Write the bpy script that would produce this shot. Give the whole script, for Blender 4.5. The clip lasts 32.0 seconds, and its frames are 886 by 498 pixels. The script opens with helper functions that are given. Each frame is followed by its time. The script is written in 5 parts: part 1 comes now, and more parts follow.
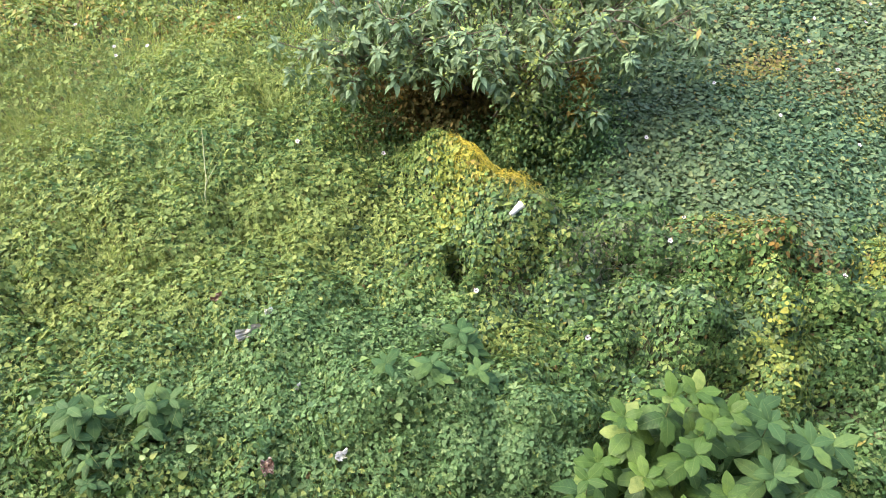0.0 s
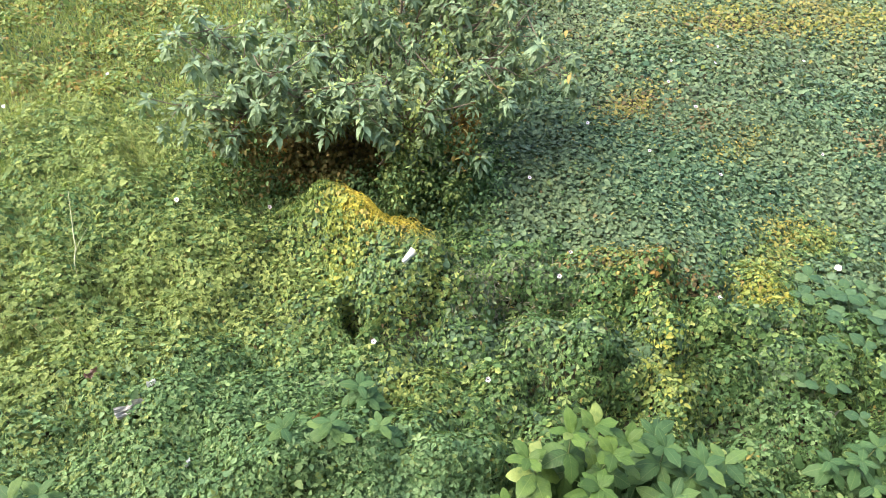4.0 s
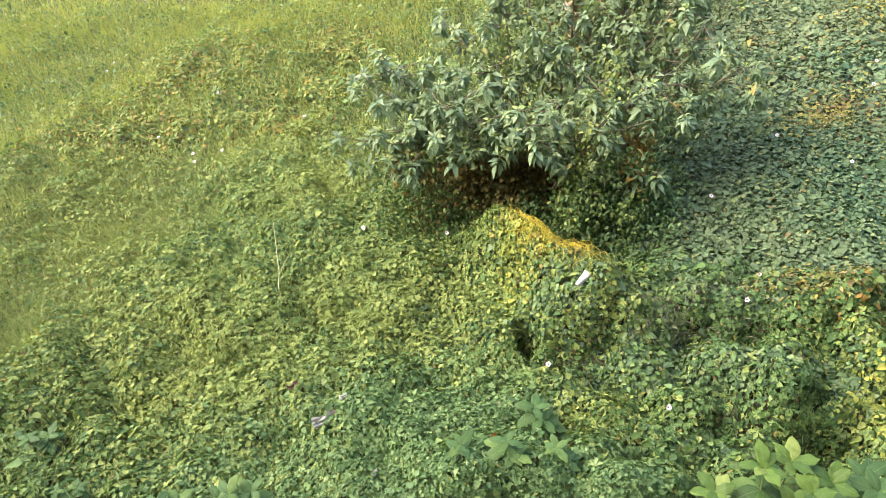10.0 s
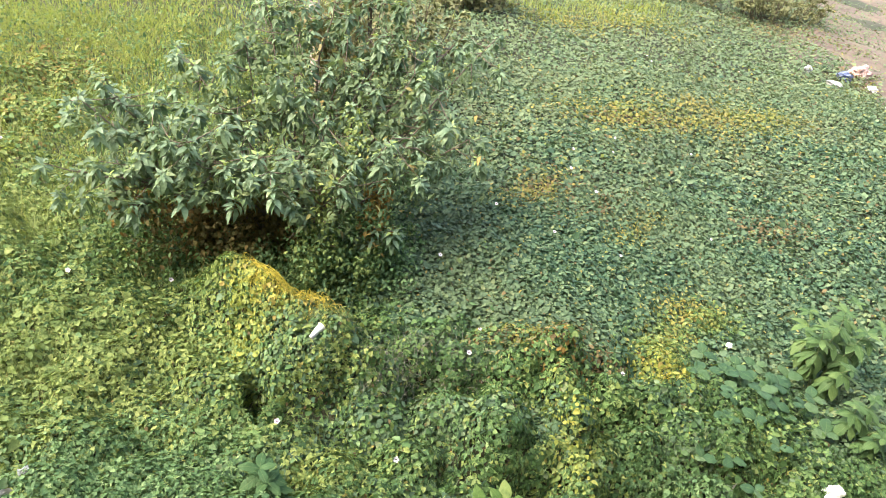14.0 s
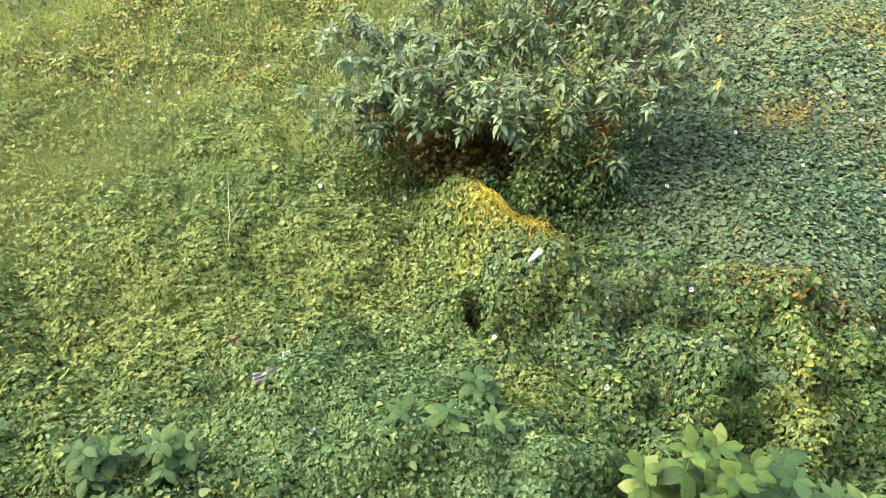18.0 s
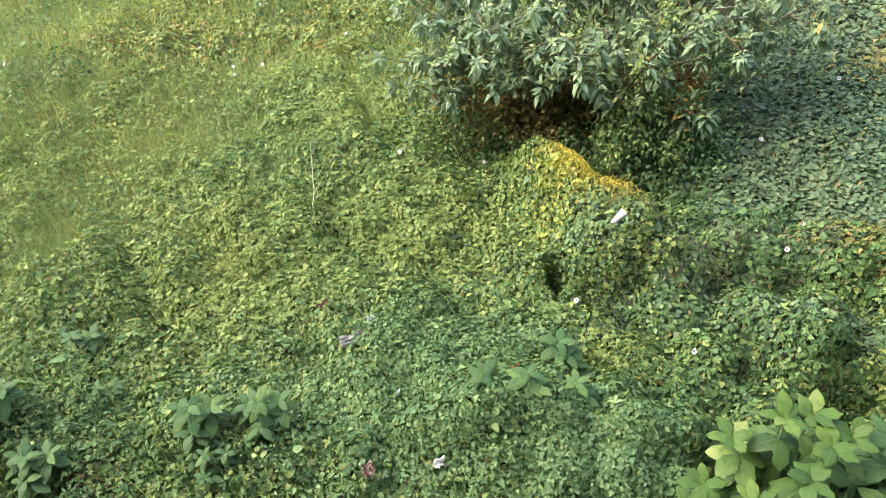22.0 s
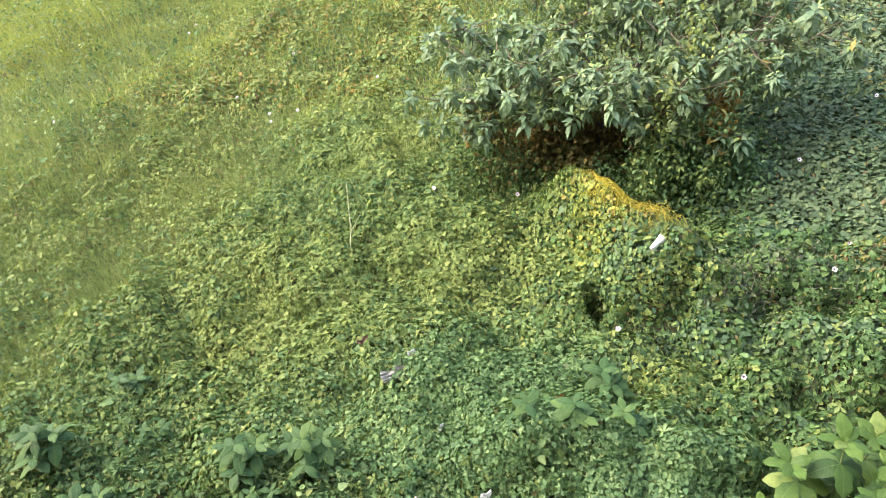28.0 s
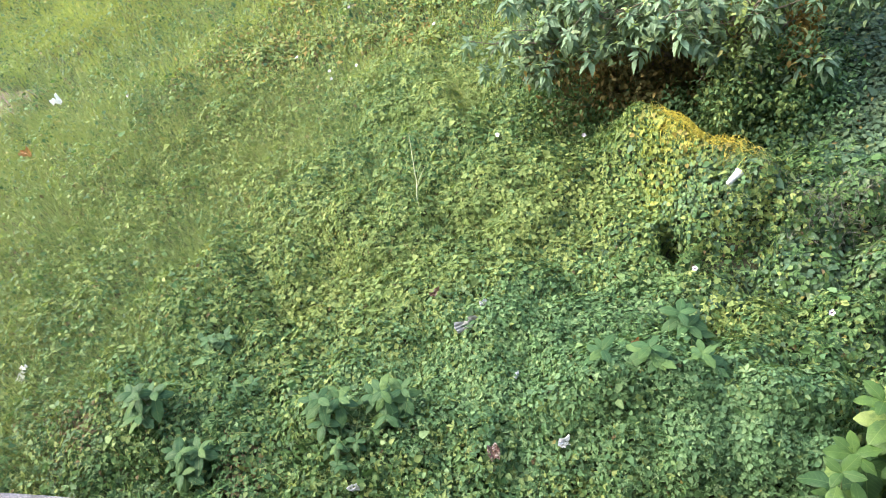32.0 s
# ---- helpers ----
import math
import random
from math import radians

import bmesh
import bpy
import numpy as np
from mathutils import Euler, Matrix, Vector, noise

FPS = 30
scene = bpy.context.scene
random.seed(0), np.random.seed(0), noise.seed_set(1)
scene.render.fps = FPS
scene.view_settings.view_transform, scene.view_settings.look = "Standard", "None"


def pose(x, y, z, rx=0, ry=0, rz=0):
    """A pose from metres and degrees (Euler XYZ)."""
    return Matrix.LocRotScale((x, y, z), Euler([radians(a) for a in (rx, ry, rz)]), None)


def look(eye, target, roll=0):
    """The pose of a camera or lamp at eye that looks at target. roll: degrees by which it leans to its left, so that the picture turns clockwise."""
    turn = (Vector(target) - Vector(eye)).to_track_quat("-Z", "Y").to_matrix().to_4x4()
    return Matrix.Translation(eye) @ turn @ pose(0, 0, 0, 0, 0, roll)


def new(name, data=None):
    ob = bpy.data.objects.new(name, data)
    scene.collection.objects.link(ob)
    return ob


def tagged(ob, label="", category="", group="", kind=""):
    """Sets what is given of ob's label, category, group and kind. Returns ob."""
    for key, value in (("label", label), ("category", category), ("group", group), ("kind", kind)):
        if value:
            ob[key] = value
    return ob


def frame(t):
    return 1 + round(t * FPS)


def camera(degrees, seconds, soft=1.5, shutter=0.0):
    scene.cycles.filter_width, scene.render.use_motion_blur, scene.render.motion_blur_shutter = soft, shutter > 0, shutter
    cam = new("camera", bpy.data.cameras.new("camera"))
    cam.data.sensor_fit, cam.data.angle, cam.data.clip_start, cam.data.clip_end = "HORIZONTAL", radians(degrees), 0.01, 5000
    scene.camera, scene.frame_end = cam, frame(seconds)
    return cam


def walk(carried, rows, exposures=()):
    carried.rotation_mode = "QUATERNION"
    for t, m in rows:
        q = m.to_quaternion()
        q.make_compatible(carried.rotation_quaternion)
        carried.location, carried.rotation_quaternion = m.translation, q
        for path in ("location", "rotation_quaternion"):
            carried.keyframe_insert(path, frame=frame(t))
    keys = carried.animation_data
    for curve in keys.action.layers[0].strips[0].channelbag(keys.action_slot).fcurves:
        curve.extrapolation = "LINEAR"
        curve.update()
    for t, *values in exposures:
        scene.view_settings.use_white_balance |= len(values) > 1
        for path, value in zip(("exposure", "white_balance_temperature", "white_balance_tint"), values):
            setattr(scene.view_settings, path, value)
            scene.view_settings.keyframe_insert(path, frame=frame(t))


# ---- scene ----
cam = camera(67.0, 32.0, soft=0.5)
PATH = [
    (0, -0.049, -0.001, 4.491, 43.96, -2.21, 0.43),
    (0.5, -0.035, 0.011, 4.514, 42.78, -2.00, 5.87),
    (1, -0.036, 0.020, 4.527, 41.69, -2.78, 8.50),
    (1.5, -0.032, 0.022, 4.521, 45.70, -2.82, 5.18),
    (2, -0.019, 0.019, 4.498, 46.41, -2.45, 2.29),
    (2.5, -0.020, 0.037, 4.487, 44.90, -3.24, 0.03),
    (3, -0.033, 0.026, 4.485, 44.97, -3.74, -1.29),
    (3.5, -0.011, 0.036, 4.479, 46.63, -4.22, -3.91),
    (4, 0.012, 0.061, 4.487, 48.27, -5.21, -8.57),
    (4.5, -0.014, 0.037, 4.452, 51.88, -5.41, -13.57),
    (6.5, -0.014, 0.030, 4.465, 55.25, -1.57, -15.00),
    (7, -0.026, 0.028, 4.462, 53.50, -1.01, -11.46),
    (7.5, -0.016, 0.010, 4.474, 52.40, -0.17, -7.27),
    (8, -0.022, 0.027, 4.496, 50.91, 0.61, -5.06),
    (8.5, -0.029, 0.017, 4.491, 51.13, 0.33, -2.76),
    (9, -0.026, -0.013, 4.507, 50.99, 2.23, -0.28),
    (9.5, -0.031, -0.020, 4.508, 50.11, 4.29, 1.35),
    (10, -0.006, -0.010, 4.545, 50.26, 4.83, 2.11),
    (10.5, 0.003, -0.012, 4.529, 53.59, 3.78, -0.12),
    (11, 0.009, -0.012, 4.515, 55.66, 1.51, -2.06),
    (11.5, -0.008, -0.025, 4.482, 57.71, -1.18, -4.77),
    (12, 0.002, -0.010, 4.483, 57.48, -3.19, -7.12),
    (12.5, 0.012, -0.013, 4.478, 56.91, -4.94, -9.36),
    (13, 0.037, -0.010, 4.467, 56.40, -8.34, -12.53),
    (13.5, 0.024, 0.041, 4.460, 56.17, -10.15, -13.96),
    (15.5, 0.018, 0.023, 4.457, 54.74, -10.86, -13.94),
    (16, 0.009, 0.008, 4.442, 53.93, -10.63, -12.62),
    (16.5, -0.027, 0.015, 4.427, 51.83, -10.34, -9.14),
    (17, -0.019, 0.013, 4.470, 50.32, -6.97, -4.18),
    (17.5, -0.035, 0.002, 4.489, 48.06, -4.66, -1.06),
    (18, -0.022, -0.002, 4.513, 47.65, -1.52, 2.38),
    (18.5, -0.013, 0.006, 4.518, 46.77, 0.75, 4.86),
    (19, -0.013, -0.004, 4.526, 46.23, 2.51, 6.45),
    (19.5, -0.034, -0.006, 4.533, 46.01, 2.91, 7.16),
    (20, -0.001, -0.001, 4.538, 45.93, 4.28, 7.78),
    (20.5, 0.005, 0.008, 4.538, 46.45, 5.11, 6.92),
    (21, 0.001, 0.001, 4.536, 48.06, 3.59, 6.10),
    (21.5, -0.013, -0.015, 4.535, 48.74, 3.96, 6.35),
    (22, 0.005, 0.017, 4.531, 44.44, 4.22, 6.71),
    (22.5, 0.004, 0.011, 4.506, 44.21, 2.38, 4.71),
    (23, -0.014, 0.014, 4.493, 43.69, 0.26, 3.13),
    (23.5, -0.020, 0.042, 4.514, 43.68, 0.36, 2.22),
    (24, -0.015, 0.028, 4.496, 45.99, -0.26, 1.79),
    (24.5, -0.038, 0.017, 4.502, 47.99, 0.09, 1.73),
    (25, -0.024, -0.007, 4.480, 51.24, 0.08, 1.99),
    (25.5, -0.054, -0.035, 4.491, 51.73, 1.30, 3.39),
    (26, -0.013, -0.024, 4.505, 49.77, 4.06, 5.52),
    (26.5, -0.010, -0.025, 4.505, 49.27, 5.40, 5.96),
    (28.5, -0.017, -0.032, 4.501, 46.56, 8.82, 8.26),
    (29, -0.002, -0.019, 4.497, 45.23, 9.98, 9.11),
    (29.5, -0.005, -0.021, 4.502, 45.11, 10.67, 9.46),
    (30, -0.001, -0.016, 4.506, 44.43, 11.76, 10.08),
    (30.5, -0.002, -0.023, 4.502, 43.42, 12.61, 10.54),
    (31, 0.004, -0.011, 4.504, 42.91, 13.05, 10.88),
    (31.5, 0.010, 0.002, 4.512, 43.45, 13.63, 9.86),
    (32, 0.006, 0.007, 4.517, 43.65, 14.31, 9.46),
]
walk(cam, [(t, pose(x, y, z, rx, ry, rz)) for t, x, y, z, rx, ry, rz in PATH], exposures=[(0.0, 2.31, 6600, 11.5), (4.0, 2.32, 6600, 12.5), (7.0, 2.37, 6900, 13), (9.0, 2.36, 7050, 13), (12.0, 2.39, 7150, 14), (13.0, 2.37, 6900, 13), (16.0, 2.35, 6750, 13), (18.0, 2.34, 6950, 13.5), (22.0, 2.31, 6650, 11.5), (24.0, 2.32, 6600, 10.5), (26.0, 2.33, 6850, 13), (29.0, 2.33, 6600, 12.5), (30.0, 2.34, 6400, 11), (32.0, 2.4, 6200, 11)])

# ---- light: hazy low sun from the far left, and the sky ----
SUN_EL, SUN_AZ = 50.0, 182.0
world = bpy.data.worlds.new("sky")
scene.world = world
world.use_nodes = True
wn = world.node_tree.nodes
sky = wn.new("ShaderNodeTexSky")
sky.sky_type, sky.sun_disc = "NISHITA", False
sky.sun_elevation, sky.sun_rotation = radians(SUN_EL), radians(90 - SUN_AZ)
sky.air_density, sky.dust_density, sky.ozone_density = 1.3, 4.0, 1.0
wn["Background"].inputs["Strength"].default_value = 0.15
world.node_tree.links.new(sky.outputs["Color"], wn["Background"].inputs["Color"])
sun = new("sun", bpy.data.lights.new("sun", "SUN"))
sun.data.energy, sun.data.angle, sun.data.color = 1.62, radians(52), (1.0, 0.91, 0.7)
sd = Vector((math.cos(radians(SUN_AZ)) * math.cos(radians(SUN_EL)), math.sin(radians(SUN_AZ)) * math.cos(radians(SUN_EL)), math.sin(radians(SUN_EL))))
sun.matrix_world = look(sd * 60, (0, 0, 0))


# ---- materials ----
def shader(name):
    m = bpy.data.materials.new(name)
    m.use_nodes = True
    nt = m.node_tree
    return m, nt, nt.nodes["Principled BSDF"]


def ramp_of(nt, stops):
    r = nt.nodes.new("ShaderNodeValToRGB")
    el = r.color_ramp.elements
    while len(el) < len(stops):
        el.new(0.5)
    for e, (p, c) in zip(el, stops):
        e.position, e.color = p, (*c, 1)
    return r


def noise_of(nt, scale, detail=3.0, rough=0.6, coords="Object"):
    tc = nt.nodes.new("ShaderNodeTexCoord")
    n = nt.nodes.new("ShaderNodeTexNoise")
    n.inputs["Scale"].default_value, n.inputs["Detail"].default_value, n.inputs["Roughness"].default_value = scale, detail, rough
    nt.links.new(tc.outputs[coords], n.inputs["Vector"])
    return n


def leaf_material(name, stops, tint, per="island", rough=0.5, through_light=0.3, tint_scale=0.6, gloss=0.1, veins=False):
    """Leaf colours by the leaf's own random number, patches of a second tint over metres, fine mottling, some light through the blade."""
    m, nt, b = shader(name)
    L = nt.links.new
    if per == "island":
        rnd = nt.nodes.new("ShaderNodeNewGeometry").outputs["Random Per Island"]
    else:
        rnd = nt.nodes.new("ShaderNodeObjectInfo").outputs["Random"]
    r = ramp_of(nt, stops)
    L(rnd, r.inputs["Fac"])
    patch = noise_of(nt, tint_scale, 3)
    edge = ramp_of(nt, [(0.42, (0, 0, 0)), (0.68, (1, 1, 1))])
    L(patch.outputs["Fac"], edge.inputs["Fac"])
    amount = nt.nodes.new("ShaderNodeMath")
    amount.operation = "MULTIPLY"
    amount.inputs[1].default_value = tint[1]
    L(edge.outputs["Color"], amount.inputs[0])
    mix = nt.nodes.new("ShaderNodeMix")
    mix.data_type = "RGBA"
    L(amount.outputs[0], mix.inputs["Factor"])
    L(r.outputs["Color"], mix.inputs["A"])
    mix.inputs["B"].default_value = (*tint[0], 1)
    fine = noise_of(nt, 55.0, 2)
    fr = ramp_of(nt, [(0.3, (0.78, 0.78, 0.78)), (0.7, (1.12, 1.12, 1.12))])
    L(fine.outputs["Fac"], fr.inputs["Fac"])
    mul = nt.nodes.new("ShaderNodeMix")
    mul.data_type, mul.blend_type = "RGBA", "MULTIPLY"
    mul.inputs["Factor"].default_value = 1.0
    L(mix.outputs["Result"], mul.inputs["A"])
    L(fr.outputs["Color"], mul.inputs["B"])
    height = fine.outputs["Fac"]
    if veins:
        def calc(op, a, c=None):
            q = nt.nodes.new("ShaderNodeMath")
            q.operation = op
            for k, v in enumerate((a, c)):
                if v is None:
                    continue
                if hasattr(v, "node"):
                    L(v, q.inputs[k])
                else:
                    q.inputs[k].default_value = v
            return q.outputs[0]
        tcv, sep = nt.nodes.new("ShaderNodeTexCoord"), nt.nodes.new("ShaderNodeSeparateXYZ")
        L(tcv.outputs["Object"], sep.inputs[0])
        side = calc("ABSOLUTE", sep.outputs["Y"])
        rib = calc("LESS_THAN", side, 0.011)
        wave = calc("SINE", calc("MULTIPLY", calc("SUBTRACT", sep.outputs["X"], calc("MULTIPLY", side, 0.75)), 58.0))
        line = calc("POWER", calc("MAXIMUM", wave, 0.0), 9.0)
        vein = calc("MAXIMUM", rib, calc("MULTIPLY", line, 0.5))
        vm = nt.nodes.new("ShaderNodeMix")
        vm.data_type = "RGBA"
        L(calc("MULTIPLY", vein, 0.2), vm.inputs["Factor"])
        L(mul.outputs["Result"], vm.inputs["A"])
        vm.inputs["B"].default_value = (0.24, 0.3, 0.12, 1)
        mul = vm
        height = calc("ADD", calc("MULTIPLY", fine.outputs["Fac"], 0.4), calc("MULTIPLY", wave, -0.16))
    L(mul.outputs["Result"], b.inputs["Base Color"])
    b.inputs["Roughness"].default_value = rough
    b.inputs["Specular IOR Level"].default_value = gloss
    bump = nt.nodes.new("ShaderNodeBump")
    bump.inputs["Strength"].default_value, bump.inputs["Distance"].default_value = (0.35, 0.004) if veins else (0.25, 0.004)
    L(height, bump.inputs["Height"])
    L(bump.outputs["Normal"], b.inputs["Normal"])
    tr = nt.nodes.new("ShaderNodeBsdfTranslucent")
    warm = nt.nodes.new("ShaderNodeMix")
    warm.data_type, warm.blend_type = "RGBA", "MULTIPLY"
    warm.inputs["Factor"].default_value = 1.0
    warm.inputs["B"].default_value = (1.35, 1.3, 0.75, 1)
    L(mul.outputs["Result"], warm.inputs["A"])
    L(warm.outputs["Result"], tr.inputs["Color"])
    ms = nt.nodes.new("ShaderNodeMixShader")
    ms.inputs["Fac"].default_value = through_light
    L(b.outputs["BSDF"], ms.inputs[1])
    L(tr.outputs["BSDF"], ms.inputs[2])
    L(ms.outputs["Shader"], nt.nodes["Material Output"].inputs["Surface"])
    return m


def rough_material(name, a, b_col, scale, rough=0.85, bump=0.4, dist=0.01, c=None, c_scale=1.0, c_span=(0.5, 0.65), coords="Object"):
    m, nt, b = shader(name)
    L = nt.links.new
    n = noise_of(nt, scale, 5, 0.65, coords)
    r = ramp_of(nt, [(0.3, a), (0.7, b_col)])
    L(n.outputs["Fac"], r.inputs["Fac"])
    out = r.outputs["Color"]
    if c:
        n2 = noise_of(nt, c_scale, 4, 0.6, coords)
        r2 = ramp_of(nt, [(c_span[0], (0, 0, 0)), (c_span[1], (1, 1, 1))])
        L(n2.outputs["Fac"], r2.inputs["Fac"])
        mx = nt.nodes.new("ShaderNodeMix")
        mx.data_type = "RGBA"
        L(r2.outputs["Color"], mx.inputs["Factor"])
        L(out, mx.inputs["A"])
        mx.inputs["B"].default_value = (*c, 1)
        out = mx.outputs["Result"]
    L(out, b.inputs["Base Color"])
    b.inputs["Roughness"].default_value = rough
    bp = nt.nodes.new("ShaderNodeBump")
    bp.inputs["Strength"].default_value, bp.inputs["Distance"].default_value = bump, dist
    L(n.outputs["Fac"], bp.inputs["Height"])
    L(bp.outputs["Normal"], b.inputs["Normal"])
    return m


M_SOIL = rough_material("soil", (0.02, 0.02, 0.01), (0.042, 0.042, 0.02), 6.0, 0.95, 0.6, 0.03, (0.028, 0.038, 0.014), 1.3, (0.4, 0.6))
M_DIRT = rough_material("bare_dirt", (0.07, 0.052, 0.04), (0.135, 0.1, 0.08), 5.0, 0.95, 0.5, 0.03, (0.12, 0.1, 0.06), 1.1)
M_CONC = rough_material("weathered_concrete", (0.03, 0.03, 0.036), (0.2, 0.195, 0.225), 75.0, 0.9, 0.6, 0.006, (0.05, 0.048, 0.045), 5.0, (0.52, 0.7))
# very dark brown mottled face of the boundary wall
M_WALL = rough_material("dark_brick_plaster", (0.02, 0.014, 0.012), (0.05, 0.034, 0.028), 9.0, 0.9, 0.5, 0.008, (0.035, 0.035, 0.025), 2.5)
M_BARK = rough_material("bark", (0.07, 0.055, 0.04), (0.17, 0.135, 0.1), 30.0, 0.9, 0.6, 0.006)
M_TWIG = rough_material("dry_brown_stem", (0.05, 0.04, 0.024), (0.11, 0.085, 0.055), 20.0, 0.85, 0.3, 0.003)
M_PALE = rough_material("pale_bark", (0.3, 0.24, 0.22), (0.5, 0.42, 0.39), 14.0, 0.85, 0.4, 0.006, (0.2, 0.15, 0.12), 4.0)
M_STEM = rough_material("green_stem", (0.07, 0.1, 0.03), (0.14, 0.17, 0.06), 25.0, 0.6, 0.2, 0.003)
M_STALK = rough_material("dry_stalk", (0.2, 0.23, 0.12), (0.32, 0.34, 0.2), 20.0, 0.8, 0.2, 0.002)
M_PLASTIC = rough_material("white_plastic", (0.72, 0.72, 0.74), (0.85, 0.85, 0.86), 12.0, 0.4, 0.2, 0.004, (0.5, 0.5, 0.52), 7.0, (0.62, 0.72))
M_GREYPL = rough_material("grey_plastic", (0.3, 0.3, 0.29), (0.46, 0.46, 0.44), 10.0, 0.4, 0.2, 0.004)
M_RED = rough_material("faded_red_wrapper", (0.2, 0.1, 0.085), (0.32, 0.22, 0.19), 30.0, 0.5, 0.3, 0.004, (0.6, 0.5, 0.46), 26.0, (0.55, 0.6))
M_BLUE = rough_material("blue_plastic", (0.07, 0.09, 0.18), (0.13, 0.16, 0.26), 12.0, 0.45, 0.2, 0.004)
M_ORANGE = rough_material("orange_wrapper", (0.34, 0.17, 0.06), (0.45, 0.26, 0.1), 14.0, 0.5, 0.2, 0.004)
M_PETAL = rough_material("white_petal", (0.5, 0.48, 0.52), (0.64, 0.62, 0.66), 60.0, 0.6, 0.1, 0.001)
M_EYE = rough_material("dark_flower_centre", (0.05, 0.015, 0.05), (0.1, 0.03, 0.09), 60.0, 0.6, 0.1, 0.001)

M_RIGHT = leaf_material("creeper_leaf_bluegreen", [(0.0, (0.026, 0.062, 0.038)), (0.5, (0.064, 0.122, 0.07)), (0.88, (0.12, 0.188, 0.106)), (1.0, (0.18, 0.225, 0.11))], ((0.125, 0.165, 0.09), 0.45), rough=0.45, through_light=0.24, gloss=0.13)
# Paler copy of the blue-green leaf, with distance haze put into its colour
M_RIGHT_HAZE = leaf_material("creeper_leaf_hazed", [(0.0, (0.09, 0.145, 0.085)), (0.5, (0.118, 0.178, 0.102)), (0.85, (0.145, 0.205, 0.115)), (1.0, (0.18, 0.225, 0.115))], ((0.165, 0.19, 0.105), 0.5), rough=0.5, through_light=0.25, gloss=0.1)
M_MID = leaf_material("creeper_leaf_fresh", [(0.0, (0.028, 0.058, 0.022)), (0.45, (0.07, 0.135, 0.048)), (0.85, (0.135, 0.222, 0.08)), (1.0, (0.21, 0.27, 0.1))], ((0.06, 0.13, 0.056), 0.6), rough=0.45, through_light=0.3, gloss=0.13)
M_FRESH = leaf_material("creeper_leaf_pale", [(0.0, (0.042, 0.088, 0.036)), (0.45, (0.098, 0.182, 0.076)), (0.85, (0.175, 0.275, 0.12)), (1.0, (0.23, 0.31, 0.14))], ((0.085, 0.165, 0.09), 0.5), rough=0.45, through_light=0.3, gloss=0.12)
M_LIME = leaf_material("creeper_leaf_lime", [(0.0, (0.085, 0.125, 0.042)), (0.5, (0.175, 0.235, 0.076)), (1.0, (0.28, 0.33, 0.115))], ((0.12, 0.195, 0.07), 0.5), rough=0.5, through_light=0.34, gloss=0.1)
M_YEL = leaf_material("yellowing_leaf", [(0.0, (0.15, 0.19, 0.055)), (0.6, (0.215, 0.225, 0.07)), (1.0, (0.3, 0.25, 0.085))], ((0.21, 0.18, 0.075), 0.5), rough=0.55, through_light=0.35)
M_YELGREEN = leaf_material("yellow_green_leaf", [(0.0, (0.19, 0.24, 0.06)), (0.6, (0.26, 0.3, 0.075)), (1.0, (0.36, 0.35, 0.09))], ((0.18, 0.25, 0.07), 0.4), rough=0.5, through_light=0.35, gloss=0.12)
M_DEAD = leaf_material("dead_leaf", [(0.0, (0.07, 0.06, 0.034)), (0.6, (0.135, 0.108, 0.056)), (1.0, (0.22, 0.172, 0.085))], ((0.1, 0.085, 0.045), 0.4), rough=0.8, through_light=0.15)
M_OLD = leaf_material("old_leaf", [(0.0, (0.06, 0.065, 0.026)), (0.6, (0.13, 0.11, 0.045)), (1.0, (0.22, 0.16, 0.06))], ((0.085, 0.105, 0.04), 0.5), rough=0.7, through_light=0.3)
M_RUST = leaf_material("rust_leaf", [(0.0, (0.1, 0.07, 0.025)), (0.6, (0.18, 0.12, 0.04)), (1.0, (0.3, 0.2, 0.06))], ((0.12, 0.11, 0.035), 0.6), rough=0.7, through_light=0.3)
M_TAN = leaf_material("tan_leaf", [(0.0, (0.12, 0.115, 0.06)), (0.6, (0.2, 0.185, 0.095)), (1.0, (0.3, 0.27, 0.15))], ((0.15, 0.17, 0.075), 0.5), rough=0.6, through_light=0.35)
M_RUSSET = leaf_material("russet_leaf", [(0.0, (0.14, 0.11, 0.04)), (0.6, (0.25, 0.18, 0.06)), (1.0, (0.36, 0.25, 0.09))], ((0.2, 0.18, 0.06), 0.5), rough=0.7, through_light=0.25)
M_GRASS = leaf_material("grass_blade", [(0.0, (0.2, 0.245, 0.06)), (0.5, (0.265, 0.315, 0.08)), (0.9, (0.32, 0.36, 0.105)), (1.0, (0.46, 0.4, 0.17))], ((0.21, 0.28, 0.075), 0.45), rough=0.5, through_light=0.4, tint_scale=0.4)
M_GRASS_GREEN = leaf_material("green_grass_blade", [(0.0, (0.125, 0.18, 0.066)), (0.5, (0.205, 0.265, 0.1)), (0.9, (0.3, 0.345, 0.145)), (1.0, (0.43, 0.4, 0.2))], ((0.16, 0.245, 0.1), 0.5), rough=0.5, through_light=0.35, tint_scale=0.4)
M_DULLGRASS = leaf_material("dull_weed_leaf", [(0.0, (0.09, 0.12, 0.05)), (0.7, (0.14, 0.17, 0.07)), (1.0, (0.2, 0.19, 0.09))], ((0.12, 0.15, 0.06), 0.5), rough=0.6, through_light=0.3)
M_DODDER = leaf_material("yellow_thread_vine", [(0.0, (0.4, 0.44, 0.07)), (0.5, (0.6, 0.54, 0.1)), (1.0, (0.75, 0.62, 0.16))], ((0.62, 0.42, 0.1), 0.35), rough=0.5, through_light=0.4)
